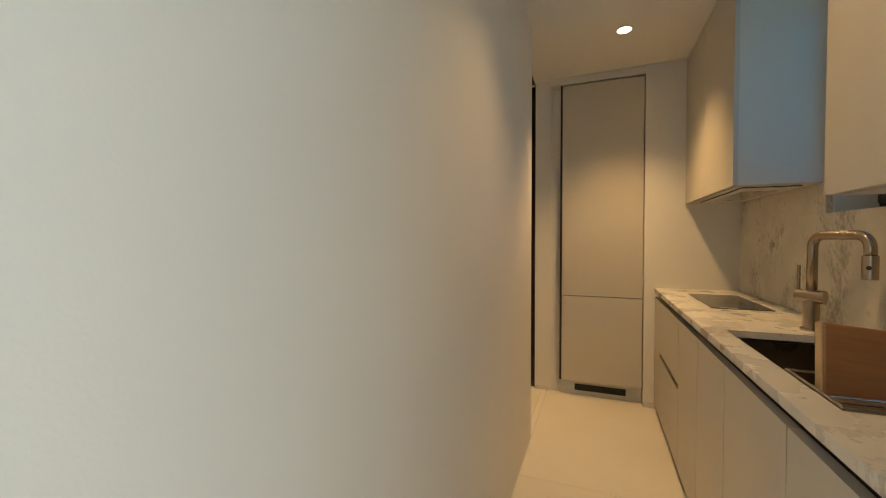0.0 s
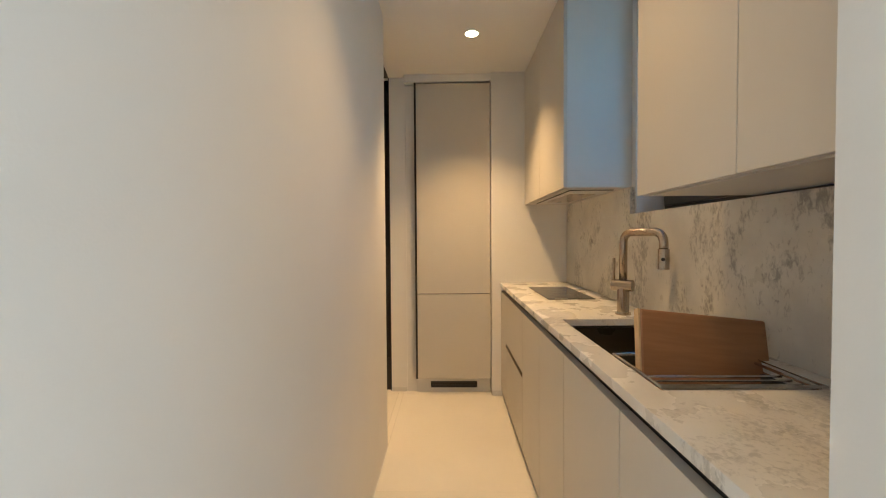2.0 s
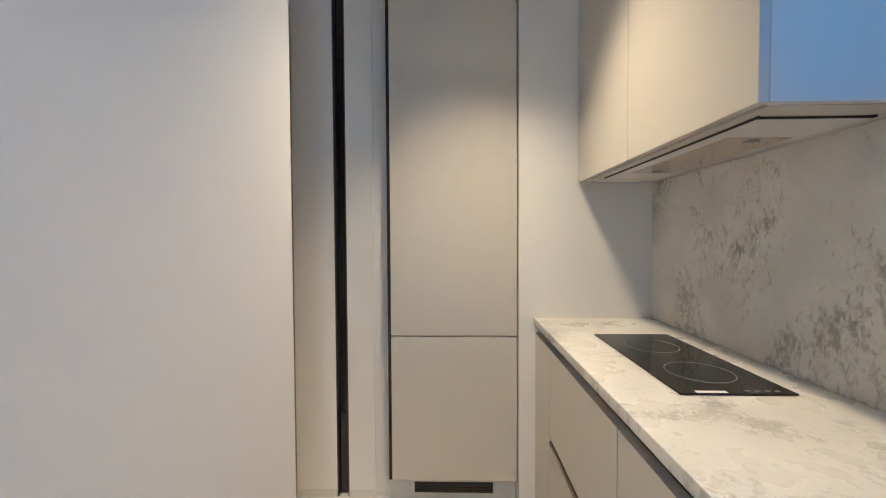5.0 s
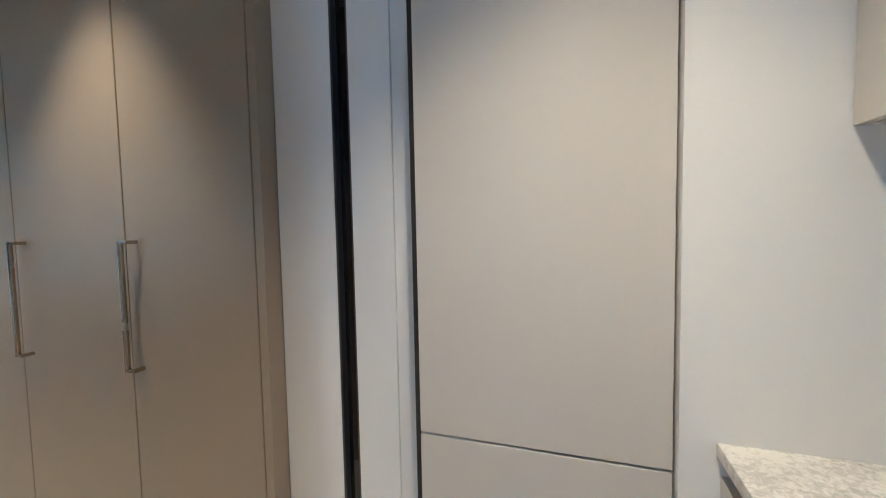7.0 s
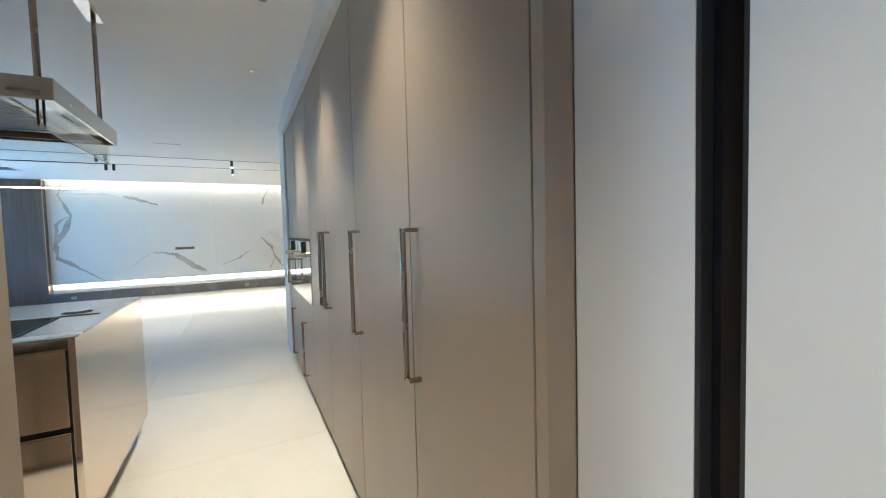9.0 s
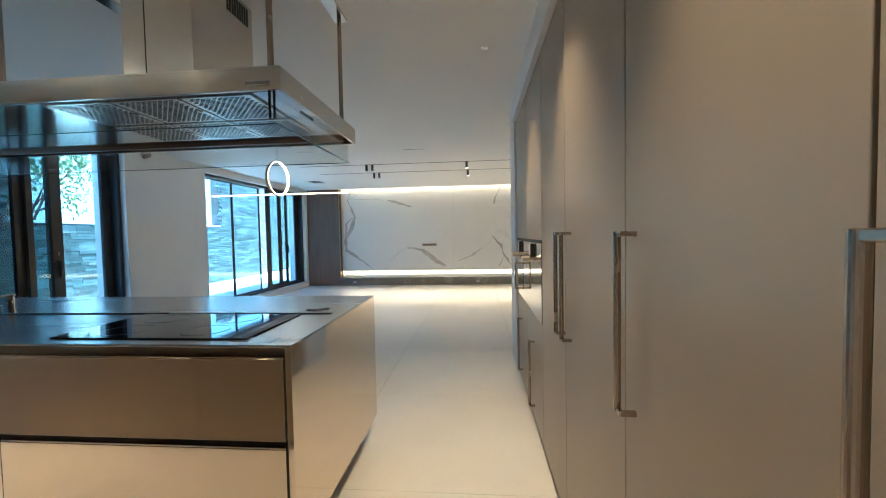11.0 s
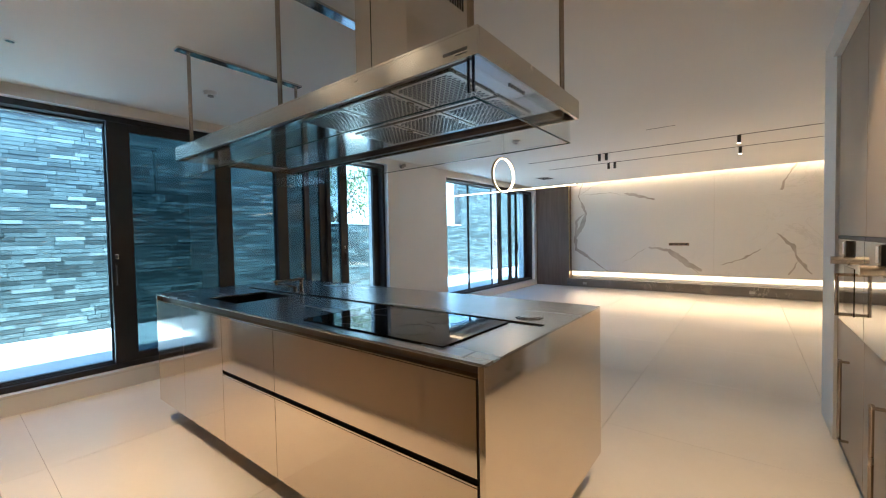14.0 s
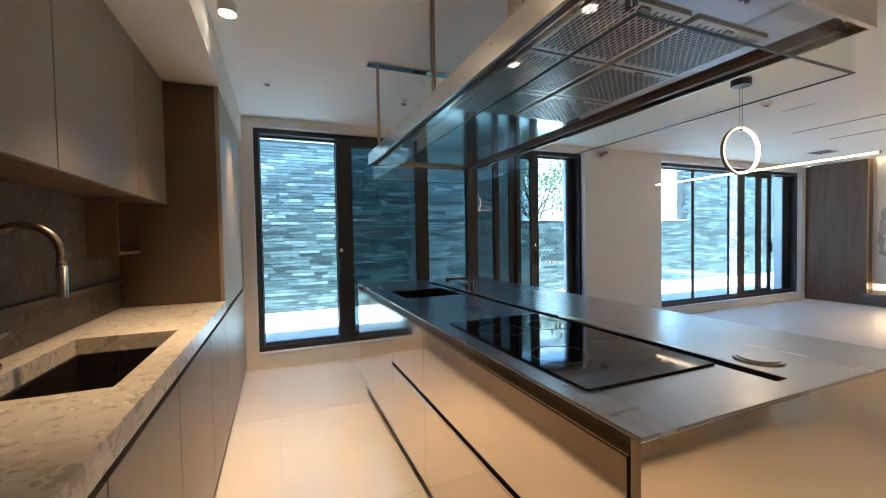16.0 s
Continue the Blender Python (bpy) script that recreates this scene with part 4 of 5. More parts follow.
for i in range(2):
    for j in range(3):
        x0, y0 = -1.865 + i * 0.315, 1.925 + j * 0.29
        f = part("grease_filter", bx(x0, x0 + 0.29, y0, y0 + 0.28, HZ0 + 0.014, HZ0 + 0.0215, 0.001), HOODSTEEL, hood, "perforated steel grease filter")
        slots = bmesh.new()
        for r in range(20):
            for c in range(11):
                cx, cy = x0 + 0.018 + r * 0.0132, y0 + 0.018 + c * 0.0228 + (0.0114 if r % 2 else 0.0)
                if cy + 0.02 > y0 + 0.272:
                    continue
                vs = [slots.verts.new((cx + u, cy + v, HZ0 + 0.0132)) for u, v in ((0, 0), (0, 0.0175), (0.006, 0.0175), (0.006, 0))]
                slots.faces.new(vs)
        tagged(part("perforation", slots, GAP, f), kind="stuff")
        part("latch", bx(x0 + 0.13, x0 + 0.16, y0 + 0.255, y0 + 0.268, HZ0 + 0.0105, HZ0 + 0.0138, 0.001), NICKEL, f)
part("button_row", joined(*(rod((-1.62 + 0.022 * k, 2.87, HZ0 + 0.017), (-1.62 + 0.022 * k, 2.87, HZ0 + 0.022), 0.006, 12) for k in range(6))), GREYPLASTIC, hood)
part("maker_mark", joined(bx(HX1, HX1 + 0.0008, 2.815, 2.905, 1.852, 1.862), bx(HX1, HX1 + 0.0008, 2.86, 2.905, 1.844, 1.848)), GREYPLASTIC, hood, "small dark engraved bars")
for y in (0.745, 1.80, 2.885):
    pl = part("ceiling_plate", bx(-2.02, -1.165, y - 0.035, y + 0.035, CEIL - 0.014, CEIL, 0.001), POLISHED, hood, "slim steel ceiling plate")
    for x in (-1.235, -1.985):
        part("hanging_rod", rod((x, y, HZ1), (x, y, CEIL - 0.014), 0.011, 14), NICKEL, pl)
        part("rod_collar", rod((x, y, HZ1), (x, y, HZ1 + 0.012), 0.02, 18), NICKEL, pl)
ch = part("chimney", bx(-1.87, -1.416, 2.137, 2.453, HZ1, CEIL, 0.0015), HOODSTEEL, hood, "square brushed steel chimney")
part("chimney_seam", bx(-1.4165, -1.4145, 2.24, 2.243, HZ1, CEIL), GAP, ch)
part("chimney_vent", joined(*(bx(-1.83 + 0.02 * k, -1.82 + 0.02 * k, 2.452, 2.455, 2.40, 2.49) for k in range(9))), GAP, ch, "dark vent slots")

# ---- main kitchen: sink wall ----
KX = -0.245
rows = [(0.645, 1.244), (1.247, 1.900), (1.903, 2.500), (2.503, 3.035)]
for a, b in rows:
    u = thing("base_cabinet", (0.0, (a + b) / 2, 0), "handleless taupe base cabinet under the stone worktop", "cabinet", "kitchen base cabinets")
    part("body", bx(KX + 0.03, 0.30, a, b, 0.07, 0.66), TAUPE, u)
    part("grip_channel", bx(KX + 0.028, KX + 0.04, a, b, 0.66, 0.858), GAP, u, "dark recessed grip channel")
    part("door", bx(KX, KX + 0.02, a + 0.0015, b - 0.0015, 0.06, 0.828, 0.0015), TAUPE, u)
    part("toe_kick", bx(KX + 0.03, KX + 0.045, a, b, 0.0, 0.07), GAP, u, "dark recessed toe kick")
KS = (-0.160, 0.185, 1.475, 2.19)
tagged(part("worktop", slab(KX - 0.008, 0.303, 0.645, 3.036, 0.858, 0.922, [KS]), BRECCIA),
       "thick beige breccia stone worktop with brown pebbles", "worktop")
basin("sink", KS[0] + 0.008, KS[1] - 0.008, KS[2] + 0.008, KS[3] - 0.008, 0.858, 0.19, "dark bronze sink under the stone worktop")
tagged(part("splashback", bx(0.285, 0.304, 0.645, 3.036, 0.923, 1.527, 0.001), GREYSTONE), "dark grey breccia stone splashback behind the sink", "splashback")
tagged(part("splash_ledge", bx(0.255, 0.285, 0.645, 3.036, 1.075, 1.093, 0.002), GREYSTONE), "slim stone ledge along the splashback", "ledge")
shelf = thing("spice_shelf", (0.22, 0.86, 1.25), "small dark wooden shelf box under the wall cabinets", "shelf")
part("side", bx(0.16, 0.284, 0.72, 0.735, 1.24, 1.525), WOOD, shelf)
part("side", bx(0.16, 0.284, 1.05, 1.065, 1.24, 1.525), WOOD, shelf)
part("base_board", bx(0.16, 0.284, 0.735, 1.05, 1.24, 1.255), WOOD, shelf)
part("back_board", bx(0.278, 0.284, 0.735, 1.05, 1.255, 1.525), WOOD, shelf)
for a, b in ((0.647, 1.15), (1.153, 1.90), (1.903, 2.50), (2.503, 3.035)):
    u = thing("wall_cabinet", (0.17, (a + b) / 2, 1.527), "taupe handleless wall cabinet under the bulkhead", "cabinet", "kitchen wall cabinets")
    part("body", bx(0.068, 0.303, a, b, 1.54, 2.262), TAUPE, u)
    part("door", bx(0.045, 0.065, a + 0.0015, b - 0.0015, 1.527, 2.262, 0.0015), TAUPE, u)
    part("bottom_board", bx(0.068, 0.303, a, b, 1.527, 1.54), WOOD, u, "brown wooden underside")
    part("bottom_gap", bx(0.0645, 0.068, a, b, 1.529, 1.545), GAP, u)
for a, b in ((-0.10, 0.642), (WIN + 0.004, -0.103)):
    u = thing("tall_cupboard", (0.0, (a + b) / 2, 0), "tall taupe cupboard ending the kitchen wall", "cupboard", "kitchen wall cupboards")
    part("body", bx(KX + 0.024, 0.303, a, b, 0.075, 2.262), BROWN, u, "brown inner side")
    part("upper_door", bx(KX, KX + 0.022, a + 0.0015, b - 0.0015, 0.862, 2.262, 0.0015), TAUPE, u)
    part("lower_door", bx(KX, KX + 0.022, a + 0.0015, b - 0.0015, 0.06, 0.828, 0.0015), TAUPE, u)
    part("toe_kick", bx(KX + 0.03, KX + 0.045, a, b, 0.0, 0.07), GAP, u, "dark recessed toe kick")
structure("bulkhead", bx(-0.11, 0.305, 3.036, 3.19, 2.271, CEIL), PAINT, "white plaster above the end panel", "bulkhead")
tagged(part("end_panel", bx(-0.11, 0.304, 3.038, 3.19, 0.0, 2.27, 0.002), TAUPE), "full-height taupe end panel of the kitchen wall", "panel")
gf = thing("gooseneck_faucet", (0.245, 1.86, 0.922), "champagne metal gooseneck faucet at the stone worktop sink", "faucet")
part("base_ring", rod((0.245, 1.86, 0.922), (0.245, 1.86, 0.935), 0.028, 24), NICKEL, gf)
part("column", rod((0.245, 1.86, 0.93), (0.245, 1.86, 1.06), 0.02, 20), NICKEL, gf)
arc = [(0.245, 1.86, 1.05), (0.245, 1.86, 1.25)] + [(0.155 + 0.09 * math.cos(k * math.pi / 14), 1.86, 1.27 + 0.09 * math.sin(k * math.pi / 14)) for k in range(15)] + [(0.065, 1.86, 1.22)]
part("spout", sweep(arc, 0.012, 16), NICKEL, gf, smooth=True)
part("spray_head", rod((0.065, 1.86, 1.23), (0.065, 1.86, 1.13), 0.016, 18, 0.014), POLISHED, gf, "chrome spray head")
part("lever", rod((0.245, 1.84, 1.0), (0.245, 1.76, 1.02), 0.006, 10), NICKEL, gf)

# ---- ceiling lamps and fittings ----


def downlight(x, y, lit, label, r=0.042):
    d = thing("downlight", (x, y, CEIL), label, "ceiling lamp", "recessed downlights")
    part("trim_ring", sweep([(x + r * math.cos(k * math.pi / 14), y + r * math.sin(k * math.pi / 14), CEIL - 0.002) for k in range(28)], 0.004, 8, True), PLASTIC, d)
    part("lens", rod((x, y, CEIL - 0.004), (x, y, CEIL - 0.001), r - 0.004, 24), LAMPGLOW if lit else LAMPOFF, d)


# the fitting at y 2.05 is added, out of view, for the fill lamp
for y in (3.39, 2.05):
    downlight(1.206, y, True, "lit round recessed corridor downlight, the one at y 2.05 added unseen")
for x, y, lit in ((-0.30, 3.69, False), (-1.43, 3.70, False), (-2.45, 3.685, False), (-0.52, 0.10, False)):
    downlight(x, y, lit, "small recessed downlight in the white ceiling", 0.024)
for y in (1.17, 1.87):
    sd = thing("surface_downlight", (-0.36, y, CEIL), "lit white cylinder downlight fixed under the ceiling", "ceiling lamp", "cylinder downlights")
    part("can", rod((-0.36, y, CEIL - 0.05), (-0.36, y, CEIL), 0.045, 28), PLASTIC, sd)
    part("lens", rod((-0.36, y, CEIL - 0.054), (-0.36, y, CEIL - 0.05), 0.038, 24), LAMPGLOW, sd)
for x, y in ((-1.62, 0.105), (-4.82, 1.20)):
    sm = thing("smoke_detector", (x, y, CEIL), "round white smoke detector on the ceiling", "detector")
    part("housing", rod((x, y, CEIL - 0.028), (x, y, CEIL), 0.042, 24, 0.052), PLASTIC, sm)
    part("cap", rod((x, y, CEIL - 0.038), (x, y, CEIL - 0.028), 0.022, 20), GREYPLASTIC, sm)
for x, y in ((-6.45, 0.0), (-7.32, 0.0)):
    tr = thing("ceiling_track", (x, 3, CEIL), "thin dark lamp track set in the ceiling", "lamp track", "ceiling tracks")
    part("rail", bx(x - 0.012, x + 0.012, 0.60, 6.6, CEIL - 0.003, CEIL - 0.0003), GAP, tr)
for x, ys in ((-6.45, (1.76, 1.86, 3.46)), (-7.32, (1.66, 1.76, 3.46))):
    for y in ys:
        s = thing("track_spot", (x, y, CEIL - 0.1), "small black cylinder spot hung on the ceiling track", "spot lamp", "track spots")
        part("cylinder", rod((x, y, CEIL - 0.105), (x, y, CEIL - 0.003), 0.021, 18), BLACK, s)
        part("rim", rod((x, y, CEIL - 0.108), (x, y, CEIL - 0.105), 0.018, 18), LAMPGLOW if y > 3 else LAMPOFF, s)
for x, y0, y1 in ((-5.38, 2.60, 2.90), (-5.30, 1.08, 1.35), (-4.6, 0.55, 0.95)):
    tagged(part("linear_diffuser", bx(x - 0.010, x + 0.010, y0, y1, CEIL - 0.002, CEIL - 0.0004), GREYPLASTIC), "narrow grey air slot in the ceiling", "air vent", "air slots")
gr = thing("air_grille", (-8.3, 0.1, CEIL), "dark square air grille in the ceiling", "air vent")
part("rim", joined(bx(-8.52, -8.10, -0.06, -0.03, CEIL - 0.006, CEIL), bx(-8.52, -8.10, 0.22, 0.25, CEIL - 0.006, CEIL), bx(-8.52, -8.49, -0.03, 0.22, CEIL - 0.006, CEIL), bx(-8.13, -8.10, -0.03, 0.22, CEIL - 0.006, CEIL)), PLASTIC, gr)
for k in range(6):
    part("slat", bx(-8.49, -8.13, -0.02 + 0.04 * k, 0.0 + 0.04 * k, CEIL - 0.005, CEIL - 0.001), GAP, gr)
cc = thing("security_camera", (-4.75, WIN + 0.05, 2.42), "small white security camera on the wall", "camera")
part("mount", rod((-4.75, WIN, 2.44), (-4.75, WIN + 0.05, 2.44), 0.03, 18), PLASTIC, cc)
part("body", rod((-4.70, WIN + 0.07, 2.40), (-4.80, WIN + 0.06, 2.44), 0.028, 18), GREYPLASTIC, cc)
# pendant
PX, PY, PZ = -4.0, 1.46, 1.95
pend = thing("pendant_lamp", (PX, PY, CEIL), "thin lit ring pendant with a long glowing bar through it", "pendant lamp")
part("canopy", rod((PX, PY, CEIL - 0.05), (PX, PY, CEIL), 0.07, 28), BLACK, pend, "black round ceiling canopy")
part("wire", joined(rod((PX - 0.02, PY, PZ + 0.19), (PX - 0.02, PY, CEIL - 0.05), 0.0015, 6), rod((PX + 0.02, PY, PZ + 0.19), (PX + 0.02, PY, CEIL - 0.05), 0.0015, 6)), BLACK, pend)
ang = radians(-9)



def hoop(r0, r1, half):
    """A flat band bent into an upright ring, of radii r0 to r1 and twice half wide."""
    bm, rows_ = bmesh.new(), []
    for k in range(64):
        c, q = math.cos(k * math.pi / 32), math.sin(k * math.pi / 32)
        rows_.append([bm.verts.new((PX + r * c * math.cos(ang) - w * math.sin(ang), PY + r * c * math.sin(ang) + w * math.cos(ang), PZ + r * q)) for r, w in ((r0, -half), (r1, -half), (r1, half), (r0, half))])
    for k in range(64):
        m, n = rows_[k], rows_[(k + 1) % 64]
        for j in range(4):
            bm.faces.new((m[j], m[(j + 1) % 4], n[(j + 1) % 4], n[j]))
    bmesh.ops.recalc_face_normals(bm, faces=bm.faces)
    return bm


outer = part("ring", hoop(0.184, 0.190, 0.014), BRASS, pend, "thin brass ring band")
part("light_band", hoop(0.176, 0.184, 0.0125), LEDRING, outer, "glowing warm inner band")
part("ring_holder", bx(PX - 0.02, PX + 0.02, PY - 0.012, PY + 0.012, PZ + 0.165, PZ + 0.19, 0.003), BLACK, pend)
part("bar", rod((PX, 0.70, 1.778), (PX, 2.25, 1.778), 0.006, 12), LEDRING, pend, "long glowing straight bar")
part("bar_cap", joined(rod((PX, 0.69, 1.778), (PX, 0.70, 1.778), 0.010, 12), rod((PX, 2.25, 1.778), (PX, 2.26, 1.778), 0.010, 12)), BRASS, pend)

# ---- living room wall ----
MX = -9.95
panels = tagged(new("marble_cladding"), "polished white marble wall slabs with grey veins", "wall cladding", kind="structure")
panels.location = (MX, 3, 0.43)
for a, b in ((0.10, 3.0), (3.0, 6.0), (6.0, 7.0)):
    part("slab", bx(-9.974, MX, a + 0.001, b - 0.001, 0.375, CEIL + 0.10, 0.001), CALACATTA, panels)


def vein(points, width, seed):
    """A ragged grey vein that wanders through the given places (y, z) on the marble."""
    rnd = random.Random(seed)
    path = []
    for (ya, za), (yb, zb) in zip(points, points[1:]):
        n = max(4, int(math.hypot(yb - ya, zb - za) / 0.035))
        path += [(ya + (yb - ya) * k / n, za + (zb - za) * k / n) for k in range(n)]
    path.append(points[-1])
    bm, prev, off, thick = bmesh.new(), None, 0.0, 0.6
    for k, (cy, cz) in enumerate(path):
        (ya, za), (yb, zb) = path[max(k - 1, 0)], path[min(k + 1, len(path) - 1)]
        ln = math.hypot(yb - ya, zb - za)
        ny, nz = -(zb - za) / ln, (yb - ya) / ln
        off = off * 0.8 + rnd.uniform(-0.013, 0.013)
        thick = min(1.3, max(0.25, thick + rnd.uniform(-0.28, 0.28)))
        w = width * thick * (0.2 + math.sin(math.pi * (0.06 + 0.88 * k / len(path)))) / 2
        pair = [bm.verts.new((MX + 0.0008, cy + ny * (off + g * w), cz + nz * (off + g * w))) for g in (1, -1)]
        if prev:
            bm.faces.new((prev[0], prev[1], pair[1], pair[0]))
        prev = pair
    return bm


LINES = [([(0.36, 2.52), (0.23, 2.22), (0.42, 1.78), (0.27, 1.44), (0.14, 1.20), (0.19, 0.92), (0.95, 0.39)], 0.075), ([(0.30, 2.26), (1.08, 2.22), (1.35, 2.15)], 0.022), ([(1.30, 2.20), (1.62, 2.12), (1.92, 2.03)], 0.06),
         ([(0.40, 1.80), (0.20, 1.62), (0.16, 1.30)], 0.04), ([(1.25, 0.62), (1.72, 0.95), (1.92, 1.04)], 0.02), ([(1.80, 0.98), (2.21, 0.93), (2.53, 0.63), (2.80, 0.50)], 0.085), ([(2.53, 0.66), (2.75, 0.42)], 0.025),
         ([(3.12, 0.61), (3.47, 0.73), (3.74, 0.94)], 0.06), ([(3.98, 1.24), (4.20, 1.02), (4.30, 0.76), (4.45, 0.48)], 0.07), ([(4.30, 0.76), (4.18, 0.45)], 0.03), ([(4.26, 2.52), (4.12, 2.28), (4.03, 2.06)], 0.06),
         ([(5.2, 2.4), (5.6, 1.7), (5.9, 1.2)], 0.06), ([(0.25, 2.2), (0.6, 2.42), (1.0, 2.50)], 0.02)]
for k, (places, width) in enumerate(LINES):
    part("vein", vein(places, width, k + 3), VEIN, panels, "grey-brown marble vein")
pli = thing("floating_ledge", (-9.8, 3.0, 0.08), "long dark stone ledge along the marble wall", "ledge")
part("stone_front", bx(-9.76, -9.74, 0.02, 6.98, 0.03, 0.205, 0.002), PLINTH, pli)
part("stone_top", bx(-9.974, -9.74, 0.02, 6.98, 0.205, 0.222, 0.002), PLINTH, pli)
part("core", bx(-9.974, -9.76, 0.03, 6.97, 0.03, 0.204), GAP, pli)
part("toe_kick", bx(-9.974, -9.85, 0.03, 6.97, 0.0, 0.03), GAP, pli)
for y in (0.45, 3.62):
    so = part("socket", bx(-9.7405, -9.737, y - 0.045, y + 0.045, 0.085, 0.14, 0.001), GREYPLASTIC, pli, "small grey socket")
# strip heightened so that its glow stands for the lit wall and ledge
tagged(part("led_strip", bx(-9.973, -9.958, 0.08, 6.95, 0.285, 0.373), LEDLOW), "warm light strip under the marble, made tall to glow as the lit wall", "light strip", "light strips")
tagged(part("led_strip", bx(-9.90, -9.86, 0.10, 6.95, CEIL + 0.125, CEIL + 0.139), LED), "warm glowing light strip in the ceiling cove", "light strip", "light strips")
ol = thing("wall_outlet", (MX, 2.38, 1.04), "wide outlet strip set in the marble wall", "outlet")
part("plate", bx(MX, MX + 0.006, 2.195, 2.57, 1.01, 1.07, 0.001), STEEL, ol)
for k in range(4):
    part("socket", bx(MX + 0.006, MX + 0.0075, 2.23 + 0.085 * k, 2.28 + 0.085 * k, 1.022, 1.058), GAP, ol)
wp = thing("wood_panel", (-9.8, -0.35, 0), "dark brown oak veneer panel beside the marble wall", "wall panel")
part("board", bx(-9.82, -9.79, WIN + 0.004, 0.055, 0.0, CEIL - 0.002, 0.001), WOOD, wp)
part("side_board", bx(-9.97, -9.82, 0.035, 0.055, 0.0, CEIL - 0.002), WOOD, wp)
part("brass_edge", bx(-9.822, -9.788, 0.055, 0.062, 0.0, CEIL - 0.002), BRASS, wp, "thin brass edge strip")

# ---- courtyard ----
BY = -3.62
low, high = 1.62, 2.95
XA, XB = -5.35, -10.4
court = tagged(new("wall_court"), "courtyard wall of long glazed grey bricks", "brick wall", kind="structure")
court.location = (-4, BY, 0.09)
part("backing", joined(bx(XA, 3.2, BY - 0.25, BY - 0.012, 0.0, high - 0.01), bx(XB, XA, BY - 0.25, BY - 0.012, 0.0, low - 0.01), bx(-16, XB, BY - 0.25, BY - 0.012, 0.0, high - 0.01)), MORTAR, court, "grey mortar bed")
part("coping", joined(bx(XA, 3.2, BY - 0.27, BY + 0.02, high, high + 0.04, 0.004), bx(XB, XA, BY - 0.27, BY + 0.02, low, low + 0.04, 0.004), bx(-16, XB, BY - 0.27, BY + 0.02, high, high + 0.04, 0.004)), RENDERED, court, "pale coping")
rnd = random.Random(4)
PITCH = 0.054
near, rest, restglint = [], [], []
for c in range(int((high - 0.10) / PITCH)):
    z = 0.10 + c * PITCH
    x = 3.0 - rnd.random() * 0.4
    while x > -15.5:
        w = rnd.choice((0.15, 0.22, 0.30, 0.30, 0.36))
        if not (XB < x - w / 2 < XA and z + PITCH > low):
            # a random share is paled to stand for bricks that catch a reflection
            pale = rnd.random() < 0.14
            d = rnd.uniform(0.0, 0.010)
            (near if -1.75 < x < -0.3 and len(near) < 295 and 0.9 < z < 2.5 else restglint if pale else rest).append((x - w + 0.007, x, z, d, w, pale))
        x -= w
brickmesh = {}
for x0, x1, z, d, w, pale in near:
    key = (round(w, 2), pale)
    if key not in brickmesh:
        brickmesh[key] = mesh("brick", bx(0, w - 0.007, -0.03, 0.0, 0, PITCH - 0.006, 0.0025), GLINTBRICK if pale else BRICK)
    b = new("brick", brickmesh[key])
    b.parent = court
    b.matrix_parent_inverse = Matrix.Translation(court.location).inverted()
    b.location = (x0, BY + d, z)


def brick_block(rows, material):
    verts, faces = [], []
    for x0, x1, z, d, w, pale in rows:
        i = len(verts)
        for yy in (BY - 0.03, BY + d):
            verts += [(x0, yy, z), (x1, yy, z), (x1, yy, z + PITCH - 0.006), (x0, yy, z + PITCH - 0.006)]
        faces += [(i + 4, i + 5, i + 6, i + 7)[::-1], (i, i + 1, i + 5, i + 4)[::-1], (i + 3, i + 7, i + 6, i + 2)[::-1], (i, i + 4, i + 7, i + 3)[::-1], (i + 1, i + 2, i + 6, i + 5)[::-1]]
    me = bpy.data.meshes.new("bricks")
    me.from_pydata(verts, [], faces)
    me.materials.append(material)
    ob = new("bricks", me)
    ob.parent = court
    ob.matrix_parent_inverse = Matrix.Translation(court.location).inverted()
    tagged(ob, "long glazed bricks", kind="stuff")


brick_block(rest, BRICKS)
brick_block(restglint, GLINTBRICK)
tagged(part("neighbour_house", joined(bx(-14, -4.2, -9.0, -7.0, 0.0, 4.2), bx(-14.1, -4.1, -9.1, -6.9, 4.2, 4.35)), RENDERED), "pale rendered neighbouring house beyond the court", "house")
side = thing("side_wall", (3.4, 6.0, -0.12), "pale rendered panel wall outside the corridor window", "wall")
for y0, y1 in ((3.70, 5.2), (5.21, 6.7), (6.71, 9.0)):
    for z0, z1 in ((-0.12, 1.05), (1.06, 2.25), (2.26, 3.45), (3.46, 5.4)):
        part("panel", bx(3.3, 3.48, y0, y1, z0, z1, 0.004), RENDERED, side)


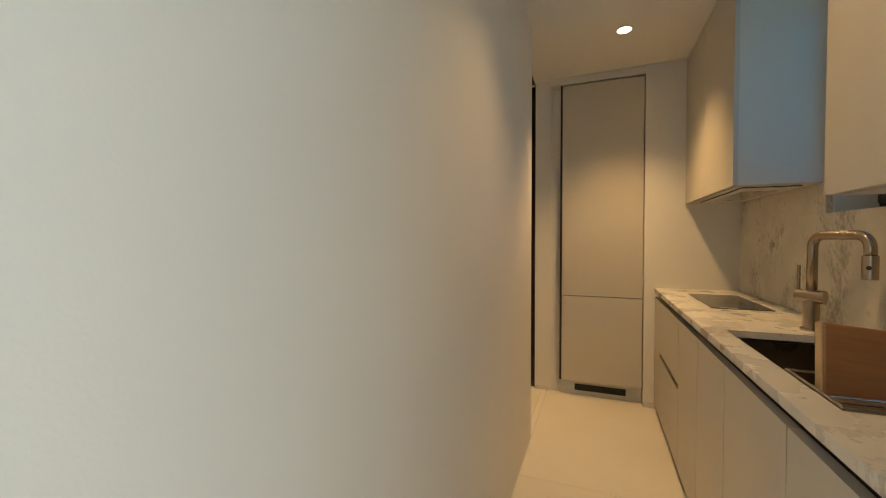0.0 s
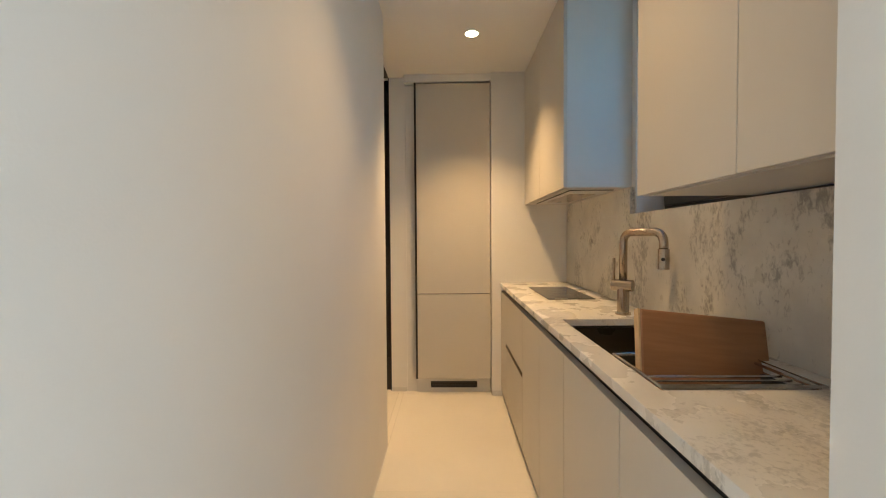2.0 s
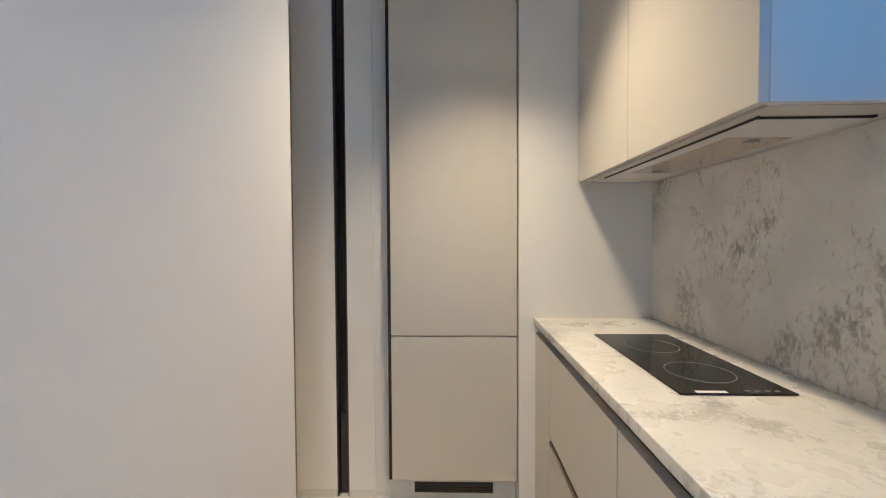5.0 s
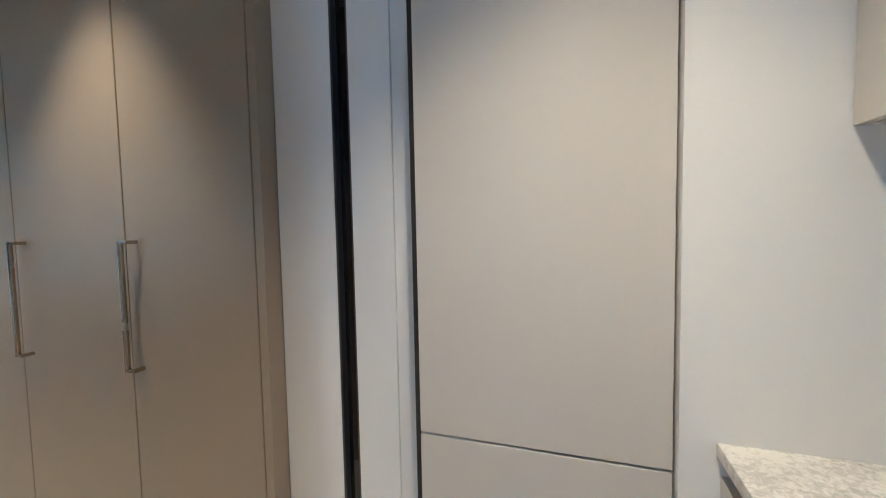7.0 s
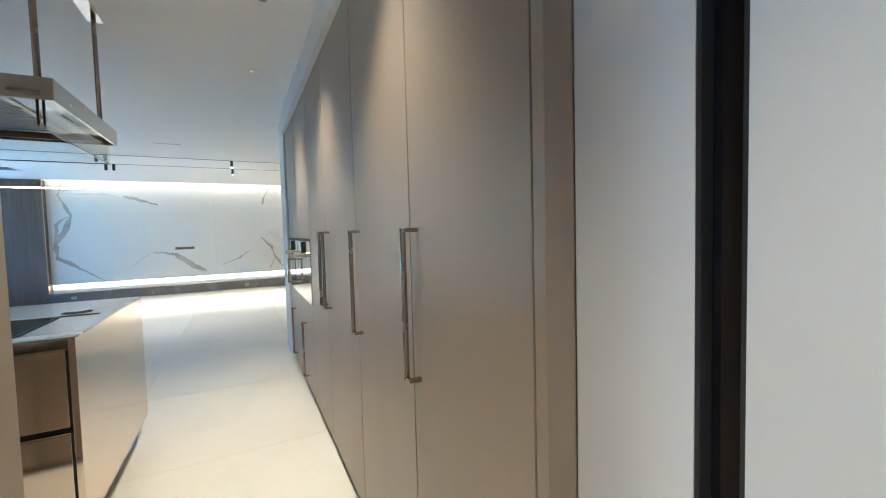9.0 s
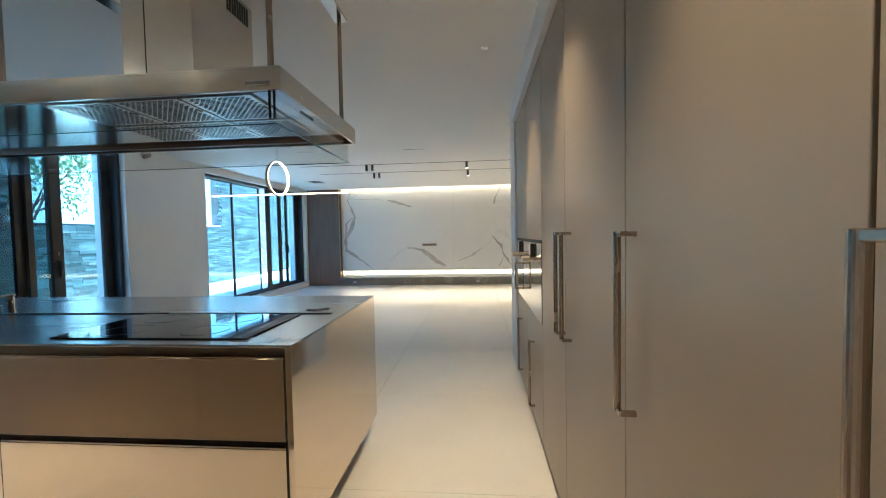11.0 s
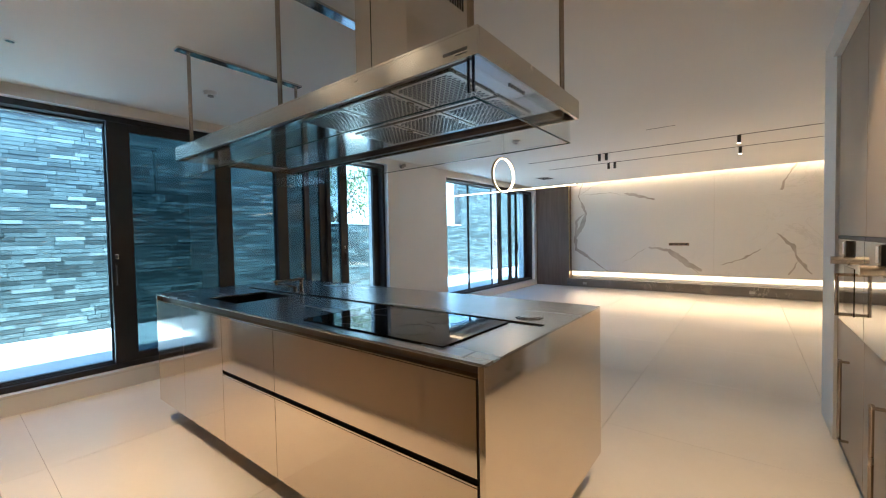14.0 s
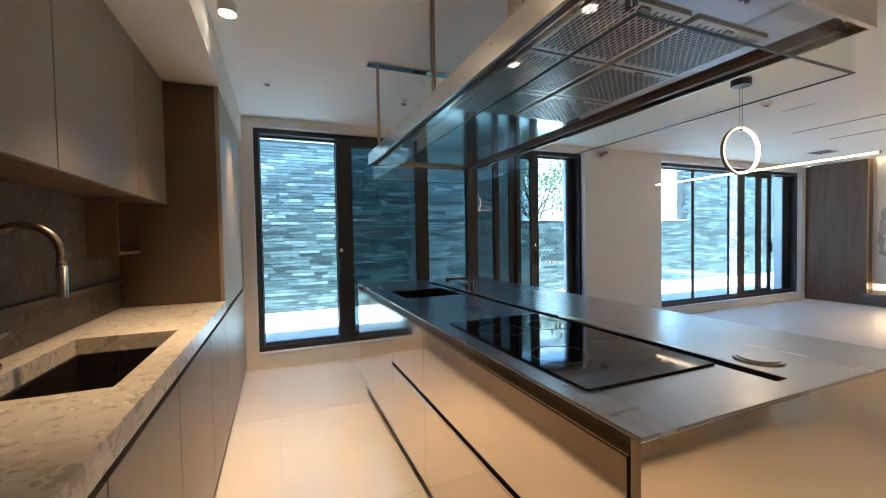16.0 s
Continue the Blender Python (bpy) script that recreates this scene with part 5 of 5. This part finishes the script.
def tree(x, y, z, h, spread, label, material, seed, leaves=2600):
    rn = random.Random(seed)
    t = thing("tree", (x, y, z), label, "tree")
    limbs = [rod((x, y, z), (x + 0.05, y, z + h * 0.55), 0.07, 10, 0.045)]
    tips = []
    for k in range(11):
        a, zz = rn.uniform(0, 6.28), z + h * rn.uniform(0.32, 0.6)
        tip = Vector((x + math.cos(a) * spread * rn.uniform(0.3, 0.9), y + math.sin(a) * spread * rn.uniform(0.3, 0.9), z + h * rn.uniform(0.6, 1.0)))
        limbs.append(rod((x + 0.03, y, zz), tip, 0.03, 6, 0.008))
        tips.append(tip)
    part("trunk", joined(*limbs), BARK, t)
    verts, faces = [], []
    for k in range(leaves):
        c = rn.choice(tips) + Vector((rn.gauss(0, 0.28), rn.gauss(0, 0.28), rn.gauss(0, 0.22))) * spread * 0.7
        q = Euler((rn.uniform(0, 6.28), rn.uniform(0, 6.28), rn.uniform(0, 6.28))).to_matrix()
        s, i = rn.uniform(0.03, 0.06), len(verts)
        verts += [c + q @ Vector(v) * s for v in ((-1, 0, 0), (0, -0.45, 0.1), (1.1, 0, 0), (0, 0.45, 0.1))]
        faces.append((i, i + 1, i + 2, i + 3))
    me = bpy.data.meshes.new("crown")
    me.from_pydata(verts, [], faces)
    me.materials.append(material)
    cr = new("crown", me)
    cr.parent = t
    cr.matrix_parent_inverse = Matrix.Translation(t.location).inverted()


tree(-6.6, -5.0, 0.09, 3.4, 1.2, "slender green tree behind the courtyard wall", LEAF, 1)
tree(-4.6, -4.6, 0.09, 3.9, 1.0, "small red-leaved tree behind the courtyard wall", REDLEAF, 2, 1200)
tree(-3.0, -4.9, 0.09, 3.7, 1.2, "bushy green tree rising above the courtyard wall", LEAF, 3)
tree(5.5, 5.3, -0.12, 4.2, 1.4, "dark green tree outside the corridor window", LEAF, 5, 3600)

# ---- floor tiles ----
tiles = {}
for i in range(10):
    for j in range(7):
        x0, x1, y0, y1 = -10.15 + i * 1.2, -10.15 + (i + 1) * 1.2, WIN + j * 1.2, WIN + (j + 1) * 1.2
        for lo_x, hi_x, lo_y, hi_y in ((-10.15, 0.69, WIN, 7.0), (0.69, 1.98, -3.0, 4.45)):
            a, b, c, d = max(x0, lo_x), min(x1, hi_x), max(y0, lo_y), min(y1, hi_y)
            if b - a < 0.02 or d - c < 0.02:
                continue
            key = (round(b - a, 3), round(d - c, 3))
            if key not in tiles:
                tiles[key] = mesh("tile", bx(0, b - a - 0.0018, 0, d - c - 0.0018, -0.008, 0.0, 0.0006), TILE)
            t = new("tile", tiles[key])
            t.parent = floor
            t.location = (a, c, 0.02)
t = part("tile", bx(0.69, 1.98, -3.0, WIN - 0.0018, 0.012, 0.02), TILE, floor)
